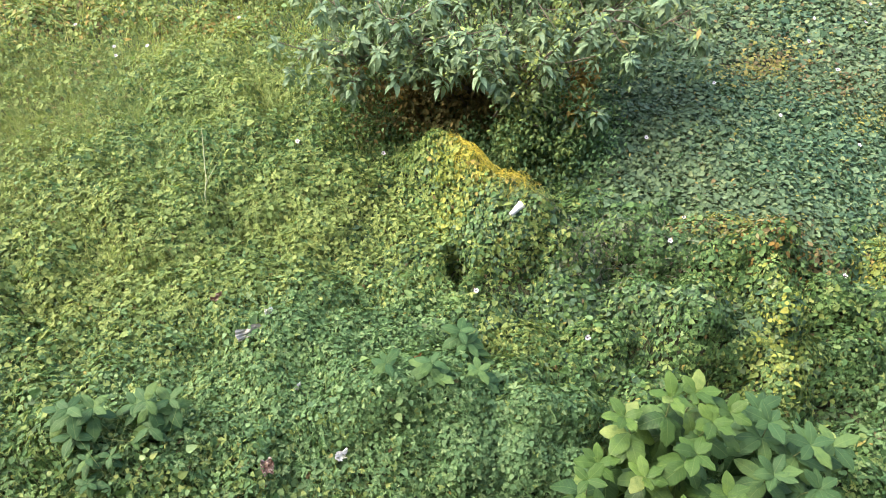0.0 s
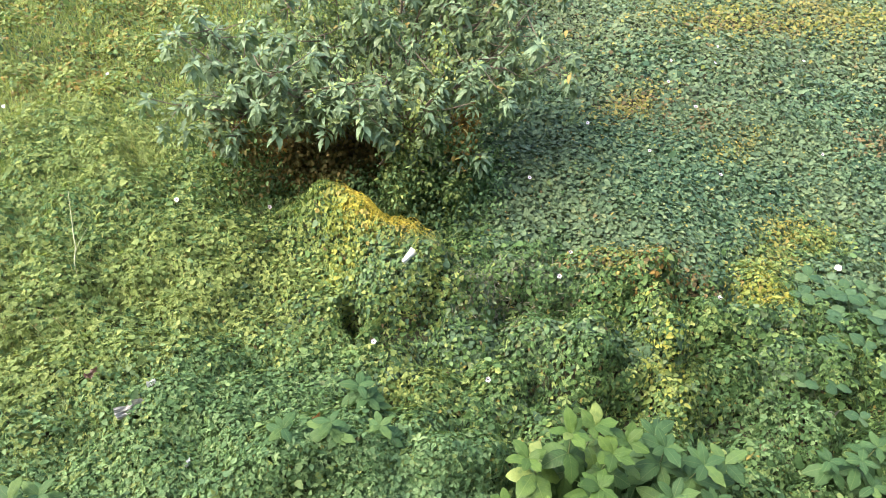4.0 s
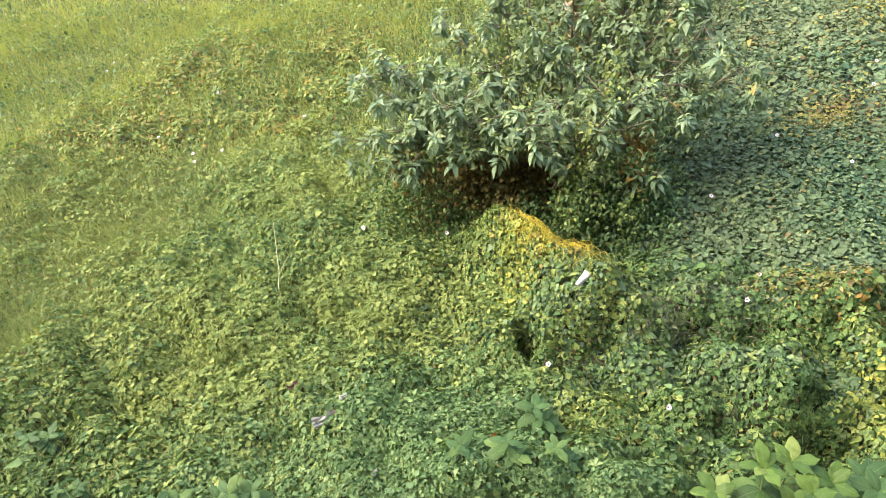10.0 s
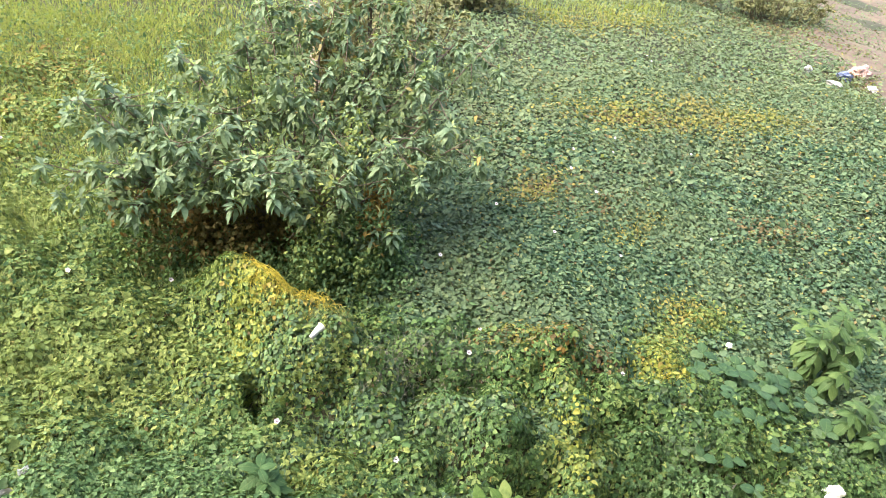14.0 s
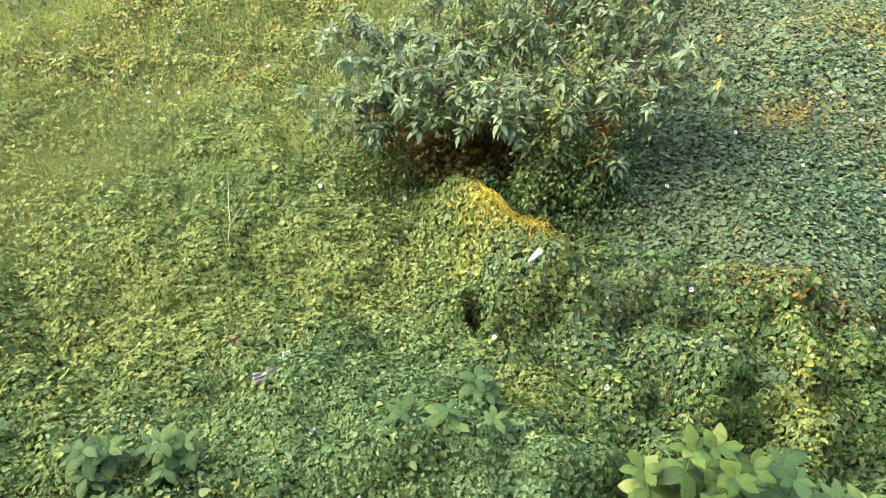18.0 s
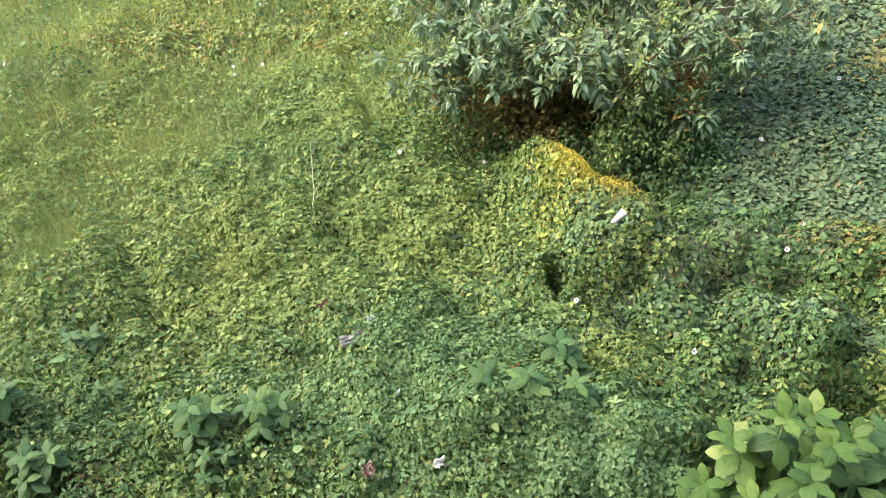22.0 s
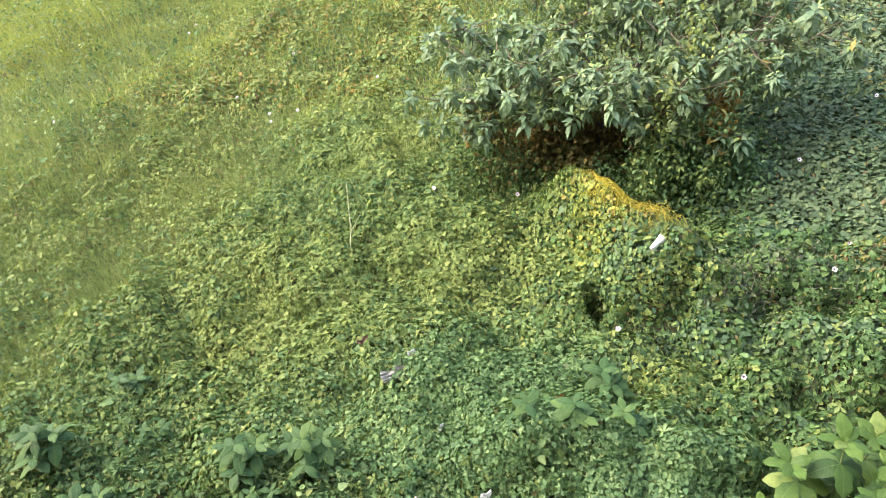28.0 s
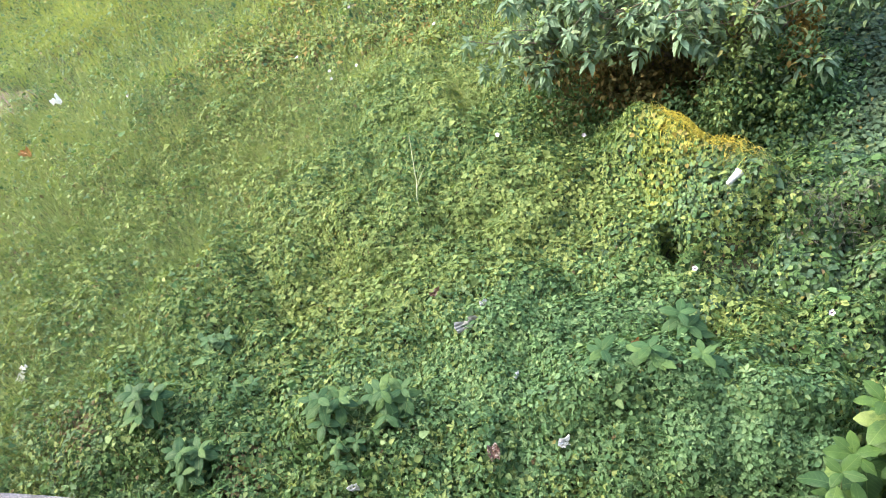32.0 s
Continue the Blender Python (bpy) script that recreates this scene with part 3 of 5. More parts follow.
NEAR, MIDD, FARR = (-7, 7, 1.45, 7.6), (-24, 21, 7.6, 13.5), (-40, 38, 13.5, 27)
SIDE_L, SIDE_R = (-15, -7, 1.45, 7.6), (7, 14, 1.45, 7.6)
for zone, count, shape, grow in ((NEAR, 480000, "near", 1.0), (SIDE_L, 60000, "mid", 1.05), (SIDE_R, 60000, "mid", 1.05), (MIDD, 300000, "mid", 1.12), (FARR, 380000, "far", 1.4)):
    x, y = scatter(count, zone)
    ru = spots(x, y, RUSSET)
    g, r = grass_share(x, y) * (1 - 0.75 * ru), right_share(x, y)
    ye, br, ba = spots(x, y, YELLOW), spots(x, y, BROWN), spots(x, y, BARE)
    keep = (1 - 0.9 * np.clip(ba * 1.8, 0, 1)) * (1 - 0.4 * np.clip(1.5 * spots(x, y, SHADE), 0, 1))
    kind = rng.uniform(0, 1, len(x))
    hole = ~((np.abs(x - 0.2) < 0.045) & (np.abs(y - 3.9) < 0.08))
    py, pb = np.where(y > 7, 0.5, 0.42) * ye + 0.014 + 0.3 * ru, np.where(y > 7, 0.38, 0.4) * br + 0.018 + 0.38 * ru
    yel = (kind < py) & hole
    dead = (kind >= py) & (kind < py + pb) & hole
    rest = (kind >= py + pb) & hole
    rightk = rest & (rng.uniform(0, 1, len(x)) < r)
    midk = rest & ~rightk
    fine = shape == "near"
    a, b_ = thin((keep * (1 - 0.9 * g))[rightk], x[rightk], y[rightk])
    # the farther the leaf, the likelier it takes the haze-paled colour
    hazed = rng.uniform(0, 1, len(a)) < (0.05 if fine else 1) * step(b_ - 8.6 - 0.12 * a, 4.0)
    if not fine:
        carpet("sunlit_creeper", a[hazed], b_[hazed], lognorm(hazed.sum(), 0.055 * grow, 0.3), KITE, M_RIGHT_HAZE, 0.13, "creeper carpet further off, leaf colour paled for distance haze", 0.02, (0.12, 0.4))
        a, b_ = a[~hazed], b_[~hazed]
    carpet("smooth_creeper", a, b_, lognorm(len(a), np.where(b_ < 5.0, 0.052, 0.05) * grow if fine else 0.06 * grow, 0.3), SIX if fine else KITE, M_RIGHT, 0.19 if fine else 0.14, "dense carpet of heart-shaped blue-green creeper leaves over the ground", 0.02, (0.15, 0.48))
    a, b_ = thin((keep * (1 - (0.8 if fine else 0.55) * g))[midk], x[midk], y[midk])
    lime = rng.uniform(0, 1, len(a)) < np.clip((0.1 + 0.16 * rough_noise(a, b_, 1.3, 41)) * (1 - 0.8 * step(a - 1.0, 1.0) * step(5.5 - b_, 1.0)) + 0.75 * spots(a, b_, LIME), 0, 0.9)
    new_growth = ~lime & (rng.uniform(0, 1, len(a)) < 0.85 * spots(a, b_, FRESH)) & fine
    if fine:
        carpet("pale_green_creeper", a[new_growth], b_[new_growth], lognorm(new_growth.sum(), 0.031, 0.3), TRIPLE, M_FRESH, 0.24, "fresh pale green small-leaved creeper in dense heaps", 0.03)
    lime_or_new = lime | new_growth
    carpet("small_leaved_creeper", a[~lime_or_new], b_[~lime_or_new], lognorm((~lime_or_new).sum(), (0.034 if fine else 0.036) * grow, 0.36), TRIPLE if fine else KITE, M_MID, 0.24, "tangled bright green small-leaved creeper covering the mounds")
    carpet("lime_green_creeper", a[lime], b_[lime], lognorm(lime.sum(), (0.034 if fine else 0.038) * grow, 0.34), TRIPLE if fine else KITE, M_LIME, 0.24, "yellow-green small-leaved creeper trailing over the mounds", 0.03)
    a, b_ = thin(keep[yel], x[yel], y[yel])
    carpet("yellowing_creeper", a, b_, lognorm(len(a), (0.038 if fine else 0.054) * grow), OVAL if fine else KITE, M_YEL, 0.2, "yellowing creeper leaves in scattered patches", 0.04)
    a, b_ = thin(keep[dead], x[dead], y[dead])
    carpet("withered_leaves", a, b_, lognorm(len(a), 0.048 * grow), OVAL if fine else KITE, M_DEAD, 0.17, "withered brown leaves caught among the creepers", 0.03)

for sx, sy, rx, ry, a in FRESH[:4]:
    x, y = rng.normal(sx, rx * 0.55, 6500), rng.normal(sy, ry * 0.55, 6500)
    k = y > 1.5
    carpet("pale_green_creeper", x[k], y[k], lognorm(k.sum(), 0.027, 0.3), TRIPLE, M_FRESH, 0.2, "fresh pale green small-leaved creeper in dense heaps", 0.08)
for material, name, label, count in ((M_RUSSET, "russet_leaves", "russet and orange-brown dying leaves in a patch of the grass", 520), (M_LIME, "low_green_leaves", "low pale green leaves among the dying ones", 2600)):
    x = np.concatenate([rng.normal(q[0], q[2] * 0.75, count) for q in RUSSET])
    y = np.concatenate([rng.normal(q[1], q[3] * 0.75, count) for q in RUSSET])
    carpet(name, x, y, lognorm(len(x), 0.055), SIX, material, 0.2, label, 0.03)


for material, name, label, count, size in ((M_DEAD, "withered_leaves", "dead leaves and dry stems scattered over the bare dirt", 1500, 0.07), (M_DULLGRASS, "low_green_leaves", "thin dull weeds on the bare dirt", 2600, 0.08)):
    x = np.concatenate([rng.normal(q[0], q[2] * 0.7, count) for q in BARE[:3]])
    y = np.concatenate([rng.normal(q[1], q[3] * 0.9, count) for q in BARE[:3]])
    k = rng.uniform(0, 1, len(x)) < np.clip(0.35 + rough_noise(x, y, 1.6, 91), 0, 1)
    carpet(name, x[k], y[k], lognorm(k.sum(), size), KITE, material, 0.1, label, 0.02)


def turf(name, zone, count, length, width, label, low=0.0):
    x, y = scatter(count, zone)
    share = np.clip(grass_share(x, y) + low * step(0.4 - x, 1.0) * (0.7 + 1.6 * step(y - 4.6, 1.5) * step(-0.8 - x, 1.5)), 0, 1) * (1 - 0.95 * np.clip(1.6 * spots(x, y, BARE), 0, 1)) * (1 - 0.92 * spots(x, y, BROWN)) * (1 - 0.85 * spots(x, y, RUSSET)) * (0.55 + 0.45 * np.clip(rough_noise(x, y, 0.5, 21) + 0.5, 0, 1))
    x, y = thin(share, x, y)
    # farther blades more often take the yellower grass material
    yellower = rng.uniform(0, 1, len(x)) < step(y - 9.4 + 1.5 * rough_noise(x, y, 2.5, 61), 5.0)
    for k, material in ((yellower, M_GRASS), (~yellower, M_GRASS_GREEN)):
        px, py, n = x[k], y[k], k.sum()
        az = rng.uniform(0, 2 * np.pi, n) * 0.7 + 1.2 * rough_noise(px, py, 1.2, 31)
        co, tr = leaves(np.stack([px, py, rise(px, py)], -1), az, -np.abs(rng.normal(1.05, 0.28, n)), rng.normal(0, 0.5, n), lognorm(n, length, 0.3), BLADE, lognorm(n, width, 0.2))
        tagged(new(name, raw_mesh(name, co, tr, material)), label, "grass", kind="stuff")


turf("long_grass", NEAR, 210000, 0.27, 0.0036, "long fine yellow-green grass growing through the creepers", 0.2)
turf("long_grass", SIDE_L, 110000, 0.25, 0.0048, "long fine yellow-green grass growing through the creepers", 0.0)
turf("long_grass", MIDD, 330000, 0.24, 0.0062, "long fine yellow-green grass in soft tufts", 0.0)
turf("long_grass", FARR, 260000, 0.27, 0.0125, "long fine yellow-green grass in soft tufts", 0.0)


# yellow thread vine draped over the mounds
def strands(name, some, count, label, thick=1.0, material=None, lift=0.17):
    co, tr = [], []
    base = 0
    for sx, sy, rx, ry, a in some:
        n = int(count * min(rx * ry / 0.02, 8.0))
        heap = rng.normal(0, 0.6, (9, 2))
        for _ in range(n):
            u, v = heap[rng.integers(0, 9)] + rng.normal(0, 0.3, 2)
            px, py = sx + u * rx * np.cos(a) - v * ry * np.sin(a), sy + u * rx * np.sin(a) + v * ry * np.cos(a)
            d = a + rng.normal(0, 1.1) + (np.pi if rng.uniform() < 0.5 else 0)
            hgt, w = rng.uniform(lift, lift + 0.1), rng.uniform(0.001, 0.002) * thick
            pts = []
            for k in range(6):
                pts.append((px, py, float(canopy(np.array(px), np.array(py))) + hgt + 0.012 * math.sin(1.3 * k + hgt * 90) - 0.004 * k * k * rng.uniform(0.2, 1.0)))
                d += rng.normal(0, 0.65)
                px, py = px + 0.026 * np.cos(d), py + 0.026 * np.sin(d)
            for k, q in enumerate(pts):
                for ang in (0, 2.1, 4.2):
                    co.append((q[0] + w * np.cos(ang) * np.sin(d), q[1] - w * np.cos(ang) * np.cos(d), q[2] + w * np.sin(ang)))
                if k:
                    b0, b1 = base + 3 * (k - 1), base + 3 * k
                    for m in range(3):
                        o = (m + 1) % 3
                        tr += [(b0 + m, b0 + o, b1 + o), (b0 + m, b1 + o, b1 + m)]
            base += 3 * len(pts)
    tagged(new(name, raw_mesh(name, np.array(co), np.array(tr), material or M_DODDER)), label, "vine", kind="stuff")


strands("thread_vine", YELLOW[:3], 125, "golden yellow thread vine matted over the crest of the mound", 0.9, None, 0.22)
strands("thread_vine", [(0.97, 4.24, 0.12, 0.05, -0.4)], 110, "thin dull orange thread vine beside the cup", 0.7, M_RUSSET, 0.13)
strands("thread_vine", [(0.8, 4.38, 0.2, 0.07, -1.1), (0.2, 5.2, 0.16, 0.12, -0.9), (0.5, 4.8, 0.2, 0.14, -0.8)], 120, "yellow-green thread vine trailing beside the golden mat", 1.0, M_LIME)
strands("thread_vine", [(3.95, 3.82, 0.22, 0.18, 0.3), (4.2, 4.3, 0.2, 0.14, 0.6), (5.0, 4.95, 0.2, 0.12, 0.3)], 32, "golden yellow thread vine in thin mats on the creepers", 0.6)
for sx, sy, rx, ry, count, material in ((2.4, 4.5, 0.16, 0.08, 90, M_YEL), (2.62, 4.2, 0.2, 0.12, 130, M_TAN), (2.95, 3.85, 0.16, 0.12, 120, M_RUST), (3.2, 4.1, 0.2, 0.08, 60, M_RUST), (2.7, 4.1, 0.2, 0.2, 90, M_RUST)):
    x, y = rng.normal(sx, rx, count), rng.normal(sy, ry, count)
    carpet("russet_leaves", x, y, lognorm(count, 0.038), OVAL, material, 0.22, "orange-brown and straw-coloured leaves on the crest of a mound", 0.05)
for sx, sy, rx, ry, count, material in ((0.16, 4.98, 0.1, 0.16, 460, M_YELGREEN), (0.12, 4.6, 0.09, 0.24, 420, M_YELGREEN), (0.42, 4.7, 0.13, 0.12, 300, M_YELGREEN), (0.12, 4.2, 0.09, 0.15, 260, M_LIME), (0.62, 4.62, 0.14, 0.1, 90, M_YEL), (0.3, 5.02, 0.1, 0.1, 70, M_YEL), (0.1, 4.8, 0.2, 0.3, 420, M_MID), (0.42, 4.75, 0.14, 0.16, 150, M_YEL), (0.1, 5.05, 0.06, 0.06, 60, M_YEL), (0.35, 4.25, 0.2, 0.16, 420, M_FRESH), (0.5, 4.2, 0.25, 0.14, 260, M_RIGHT), (2.62, 3.12, 0.1, 0.25, 260, M_YELGREEN), (3.98, 3.85, 0.14, 0.14, 260, M_YELGREEN), (4.22, 4.3, 0.16, 0.12, 300, M_LIME), (3.98, 3.9, 0.18, 0.2, 130, M_YEL), (5.0, 4.95, 0.2, 0.14, 240, M_YEL), (4.6, 3.0, 0.14, 0.14, 160, M_LIME), (2.62, 3.12, 0.12, 0.25, 260, M_MID)):
    x, y = rng.normal(sx, rx, count), rng.normal(sy, ry, count)
    carpet("lime_green_creeper", x, y, lognorm(count, 0.036), HEART, material, 0.2, "yellow-green creeper leaves spilling down the side of a mound", 0.08, (0.35, 0.35))


# mauve-grey seed heads beside the mound
M_SEED = leaf_material("mauve_seed_head", [(0.0, (0.13, 0.135, 0.11)), (1.0, (0.3, 0.28, 0.27))], ((0.16, 0.17, 0.11), 0.5), rough=0.8, through_light=0.2)
n = 1500
x, y = rng.normal(1.5, 0.34, n), rng.normal(4.12, 0.22, n)
co, tr = leaves(np.stack([x, y, canopy(x, y) + 0.125], -1), rng.uniform(0, 6.28, n), -np.abs(rng.normal(0.9, 0.35, n)), rng.normal(0, 0.5, n), lognorm(n, 0.09, 0.3), BLADE, lognorm(n, 0.004, 0.2))
tagged(new("seeding_grass", raw_mesh("seeding_grass", co, tr, M_SEED)), "fine mauve-grey grass seed heads beside the vine-covered mound", "grass", kind="stuff")


# ---- helpers for things ----
def mesh_of(bm, name, material, smooth=True):
    me = bpy.data.meshes.new(name)
    bm.to_mesh(me)
    bm.free()
    if material:
        me.materials.append(material)
    for p in me.polygons:
        p.use_smooth = smooth
    return me


def part(name, me, parent, m=None, label=""):
    ob = new(name, me)
    ob.parent = parent
    if m is not None:
        ob.matrix_basis = m
    return tagged(ob, label)


def tube(bm, pts, radii, sides=6):
    """A tapered tube along the points."""
    rings = []
    for k, p in enumerate(pts):
        d = (Vector(pts[min(k + 1, len(pts) - 1)]) - Vector(pts[max(k - 1, 0)])).normalized()
        q = d.to_track_quat("Z", "Y")
        rings.append([bm.verts.new(Vector(p) + q @ Vector((radii[k] * math.cos(a), radii[k] * math.sin(a), 0))) for a in (2 * math.pi * i / sides for i in range(sides))])
    for r0, r1 in zip(rings, rings[1:]):
        for i in range(sides):
            bm.faces.new((r0[i], r0[(i + 1) % sides], r1[(i + 1) % sides], r1[i]))
    bm.faces.new(rings[0][::-1])
    bm.faces.new(rings[-1])
    return bm


def limb_points(a, b, sag, wob, n, seed):
    r = random.Random(seed)
    a, b = Vector(a), Vector(b)
    out = []
    for k in range(n + 1):
        f = k / n
        p = a.lerp(b, f) + Vector((r.uniform(-wob, wob), r.uniform(-wob, wob), sag * math.sin(math.pi * f))) * (1 if 0 < k < n else 0)
        out.append(p)
    return out


def ground_z(x, y):
    return float(rise(np.array(float(x)), np.array(float(y))))


def top_z(x, y):
    """Height on which light things lie in the creepers."""
    return float(canopy(np.array(float(x)), np.array(float(y)))) if y < 7 else ground_z(x, y)


def big_leaf(name, material, length=1.0, width=0.5, wave=0.03, curl=0.18, seed=0, nu=10):
    """One broad leaf along +x: widest past the middle, pointed, with a sunk midrib and a wavy, lobed edge."""
    r = random.Random(seed)
    bm = bmesh.new()
    rows = []
    ph, bend = r.uniform(0, 6), r.uniform(-0.06, 0.06)
    for i in range(nu + 1):
        u = i / nu
        half = width * 0.5 * (math.sin(math.pi * (0.04 + 0.96 * u) ** 1.1) ** 0.72 if 0 < u < 1 else 0.0)
        half = max(half * (1 + 0.07 * math.sin(17 * u + ph)), 0.014)
        row = []
        for j in (-1, -0.55, 0, 0.55, 1):
            z = -curl * u * u + abs(j) * half * 0.34 - (0.3 * half if abs(j) == 1 else 0) + (wave * math.sin(15 * u + ph + 2 * j) if abs(j) == 1 else 0) + (0.008 * math.cos(math.pi * i) if abs(j) == 0.55 else 0)
            row.append(bm.verts.new((u * length, (j * half + bend * math.sin(math.pi * u)) * length, z * length)))
        rows.append(row)
    for a, b in zip(rows, rows[1:]):
        for k in range(4):
            bm.faces.new((a[k], a[k + 1], b[k + 1], b[k]))
    return mesh_of(bm, name, material)


def leafy_plant(name, at, shoots, leaf_meshes, leaf_len, per, stem_mat, label, category, rows=3, spread=0.9, stem_r=0.008, group="", seed=1, young=None):
    """Stems from one root, each with whorls of separate leaves towards its tip. shoots: tips relative to the root."""
    r = random.Random(seed)
    x, y = at
    root = new(name)
    root.location = (x, y, ground_z(x, y) - 0.02)
    tagged(root, label, category, group)
    for tip in shoots:
        pts = limb_points((r.uniform(-0.02, 0.02), r.uniform(-0.02, 0.02), 0), tip, 0.05, 0.02, 5, r.random())
        stem = part("stem", mesh_of(tube(bmesh.new(), pts, [stem_r * (1 - 0.12 * k) for k in range(6)]), "stem", stem_mat), root)
        a0 = r.uniform(0, 6.28)
        for row in range(rows):
            f = 1 - 0.16 * row
            p = pts[0].lerp(pts[-1], f) if row else pts[-1]
            cnt = per if row else max(3, per - 1)
            for k in range(cnt):
                az = a0 + row * 0.6 + 6.283 * k / cnt + r.uniform(-0.3, 0.3)
                dr = (-0.35 + 0.42 * row) * spread + r.uniform(-0.25, 0.25)
                size = leaf_len * (0.62 + 0.2 * row if row < 3 else 1.05) * r.uniform(0.8, 1.15)
                m = Matrix.Translation(p) @ Euler((r.uniform(-0.3, 0.3), dr, az)).to_matrix().to_4x4() @ Matrix.Diagonal((size, size, size, 1))
                part("leaf", r.choice(young if young and row == 0 else leaf_meshes), stem, m)
    return root


# ---- the bush ----
def bush(at, label):
    r = random.Random(5)
    x, y = at
    root = tagged(new("bush"), label, "bush")
    z0 = ground_z(x, y)
    root.location = (x, y, z0 - 0.03)

    lance = (np.array([[0, 0, 0], [0.1, 0.025, 0], [0.1, -0.025, 0], [0.5, 0, -0.02], [1, 0, -0.3], [0.36, 0.165, 0.05], [0.7, 0.115, -0.08], [0.36, -0.165, 0.05], [0.7, -0.115, -0.08]]),
             np.array([[0, 2, 1], [1, 3, 5], [1, 2, 3], [2, 7, 3], [5, 3, 6], [3, 4, 6], [3, 7, 8], [3, 8, 4]]))

    def rosette(seed, n, young):
        """A shoot's head: small upright young leaves in the middle, long ones arching out and hanging below."""
        q = np.random.default_rng(seed)
        lvl = np.linspace(0, 1, n)
        pts = np.stack([0 * lvl, 0 * lvl, -0.15 * lvl ** 1.3], -1) + q.normal(0, 0.008, (n, 3))
        az = np.arange(n) * 2.4 + q.normal(0, 0.3, n)
        droop = -0.75 + 1.55 * lvl ** 0.8 + q.normal(0, 0.2, n)
        size = np.interp(lvl, [0, 0.25, 0.6, 1.0], [0.055, 0.1, 0.138, 0.13]) * q.uniform(0.8, 1.2, n)
        co, tr = leaves(pts, az, droop, q.normal(0, 0.35, n), size, lance, size * q.uniform(1.0, 1.35, n))
        me = raw_mesh("spray", co, tr, M_BUSH)
        me.materials.append(M_BUSH_YOUNG)
        me.polygons.foreach_set("material_index", (np.arange(len(tr)) // len(lance[1]) < young).astype(np.int32))
        return me

    def shoot(seed, n):
        """Looser older leaves along a twig's end."""
        q = np.random.default_rng(seed)
        pts = q.normal(0, 1, (n, 3)) * (0.06, 0.06, 0.06)
        size = q.uniform(0.07, 0.13, n)
        return leaves(pts, q.uniform(0, 6.28, n), q.normal(0.4, 0.4, n), q.normal(0, 0.4, n), size, lance, size * 1.25)

    def tuft(seed, n, wide):
        """Loose small leaves hanging round a stem."""
        q = np.random.default_rng(seed)
        return leaves(q.normal(0, 1, (n, 3)) * (wide, wide, wide * 1.3), q.uniform(0, 6.28, n), q.normal(0.6, 0.4, n), q.normal(0, 0.5, n), q.uniform(0.04, 0.08, n), OVAL)

    brown = [tuft(500 + k, 24, 0.07) for k in range(4)]
    climber = [tuft(520 + k, 20, 0.06) for k in range(4)]
    small = [(v * 0.8, t) for v, t in (tuft(540 + k, 26, 0.09) for k in range(4))]

    heads = [rosette(100 + k, 22 + k % 6, (4, 2, 5, 0, 3)[k % 5]) for k in range(12)]
    older = [shoot(140 + k, 13) for k in range(6)]
    taken, inner = [], []
    for k, (tx, ty, tz) in enumerate(BUSH_TIPS):
        tip = Vector((tx - x, ty - y, tz - z0))
        foot = Vector((r.uniform(-0.14, 0.14), r.uniform(-0.12, 0.12), 0))
        low = tz < 1.1
        arch = 0.12 if tz < 1.3 else 0.0
        pts = limb_points(foot, tip, arch, 0.05, 7, k)
        limb = part("limb", mesh_of(tube(bmesh.new(), pts, [0.022 * (1 - 0.11 * i) for i in range(8)]), "limb", M_BARK), root)
        made = 0
        for j in range(60):
            if made >= (4 if low else 8) or len(taken) >= 300:
                break
            f = r.uniform(0.8, 1.0) if j else 1.0
            p = foot.lerp(tip, f) + Vector((0, 0, arch * math.sin(math.pi * f)))
            e = p + Vector((r.gauss(0, 0.2), r.gauss(0, 0.2), r.gauss(0, 0.13))) * (0 if not j else 0.45 if low else 1.0)
            floor = 0.3 if e.x > -0.25 or low else 0.82 if e.x < -1.45 else 1.12
            if e.z < max(floor, min(tip.z - 0.3, 1.45) if not low else 0.3) or any((e - o).length < 0.125 for o in taken):
                continue
            taken.append(e)
            made += 1
            if j:
                part("twig", mesh_of(tube(bmesh.new(), [p, p.lerp(e, 0.5) + Vector((0, 0, -0.02)), e], [0.007, 0.005, 0.004], 4), "twig", M_BARK), limb)
            out = Vector((e.x, e.y - 0.3, 0)).normalized()
            sc = r.uniform(0.7, 1.08)
            m = Matrix.Translation(e) @ Euler((-out.y * r.uniform(0.1, 0.6), out.x * r.uniform(0.1, 0.6), r.uniform(0, 6.28))).to_matrix().to_4x4() @ Matrix.Diagonal((sc, sc, sc, 1))
            part("spray", heads[r.randrange(len(heads))], limb, m)
        for _ in range(4 if low else 18):
            f = r.uniform(0.62, 1.0)
            e = foot.lerp(tip, f) + Vector((r.gauss(0, 0.2), r.gauss(0, 0.2), arch * math.sin(math.pi * f) + r.gauss(-0.04, 0.11)))
            if e.z > (0.3 if e.x > 0.15 else 1.05):
                inner.append((e, r.uniform(0.7, 1.1), r.randrange(6), r.uniform(0, 6.28)))
    co, tr, base = [], [], 0
    for e, sc, v, a in inner:
        vert, idx = older[v]
        turn = np.array(((math.cos(a), math.sin(a), 0), (-math.sin(a), math.cos(a), 0), (0, 0, 1)))
        co.append(vert * sc @ turn + np.array(e))
        tr.append(idx + base)
        base += len(vert)
    tagged(part("crown", raw_mesh("crown", np.concatenate(co), np.concatenate(tr), M_BUSH_OLD), root, None, "dull olive inner leaves"), kind="stuff")
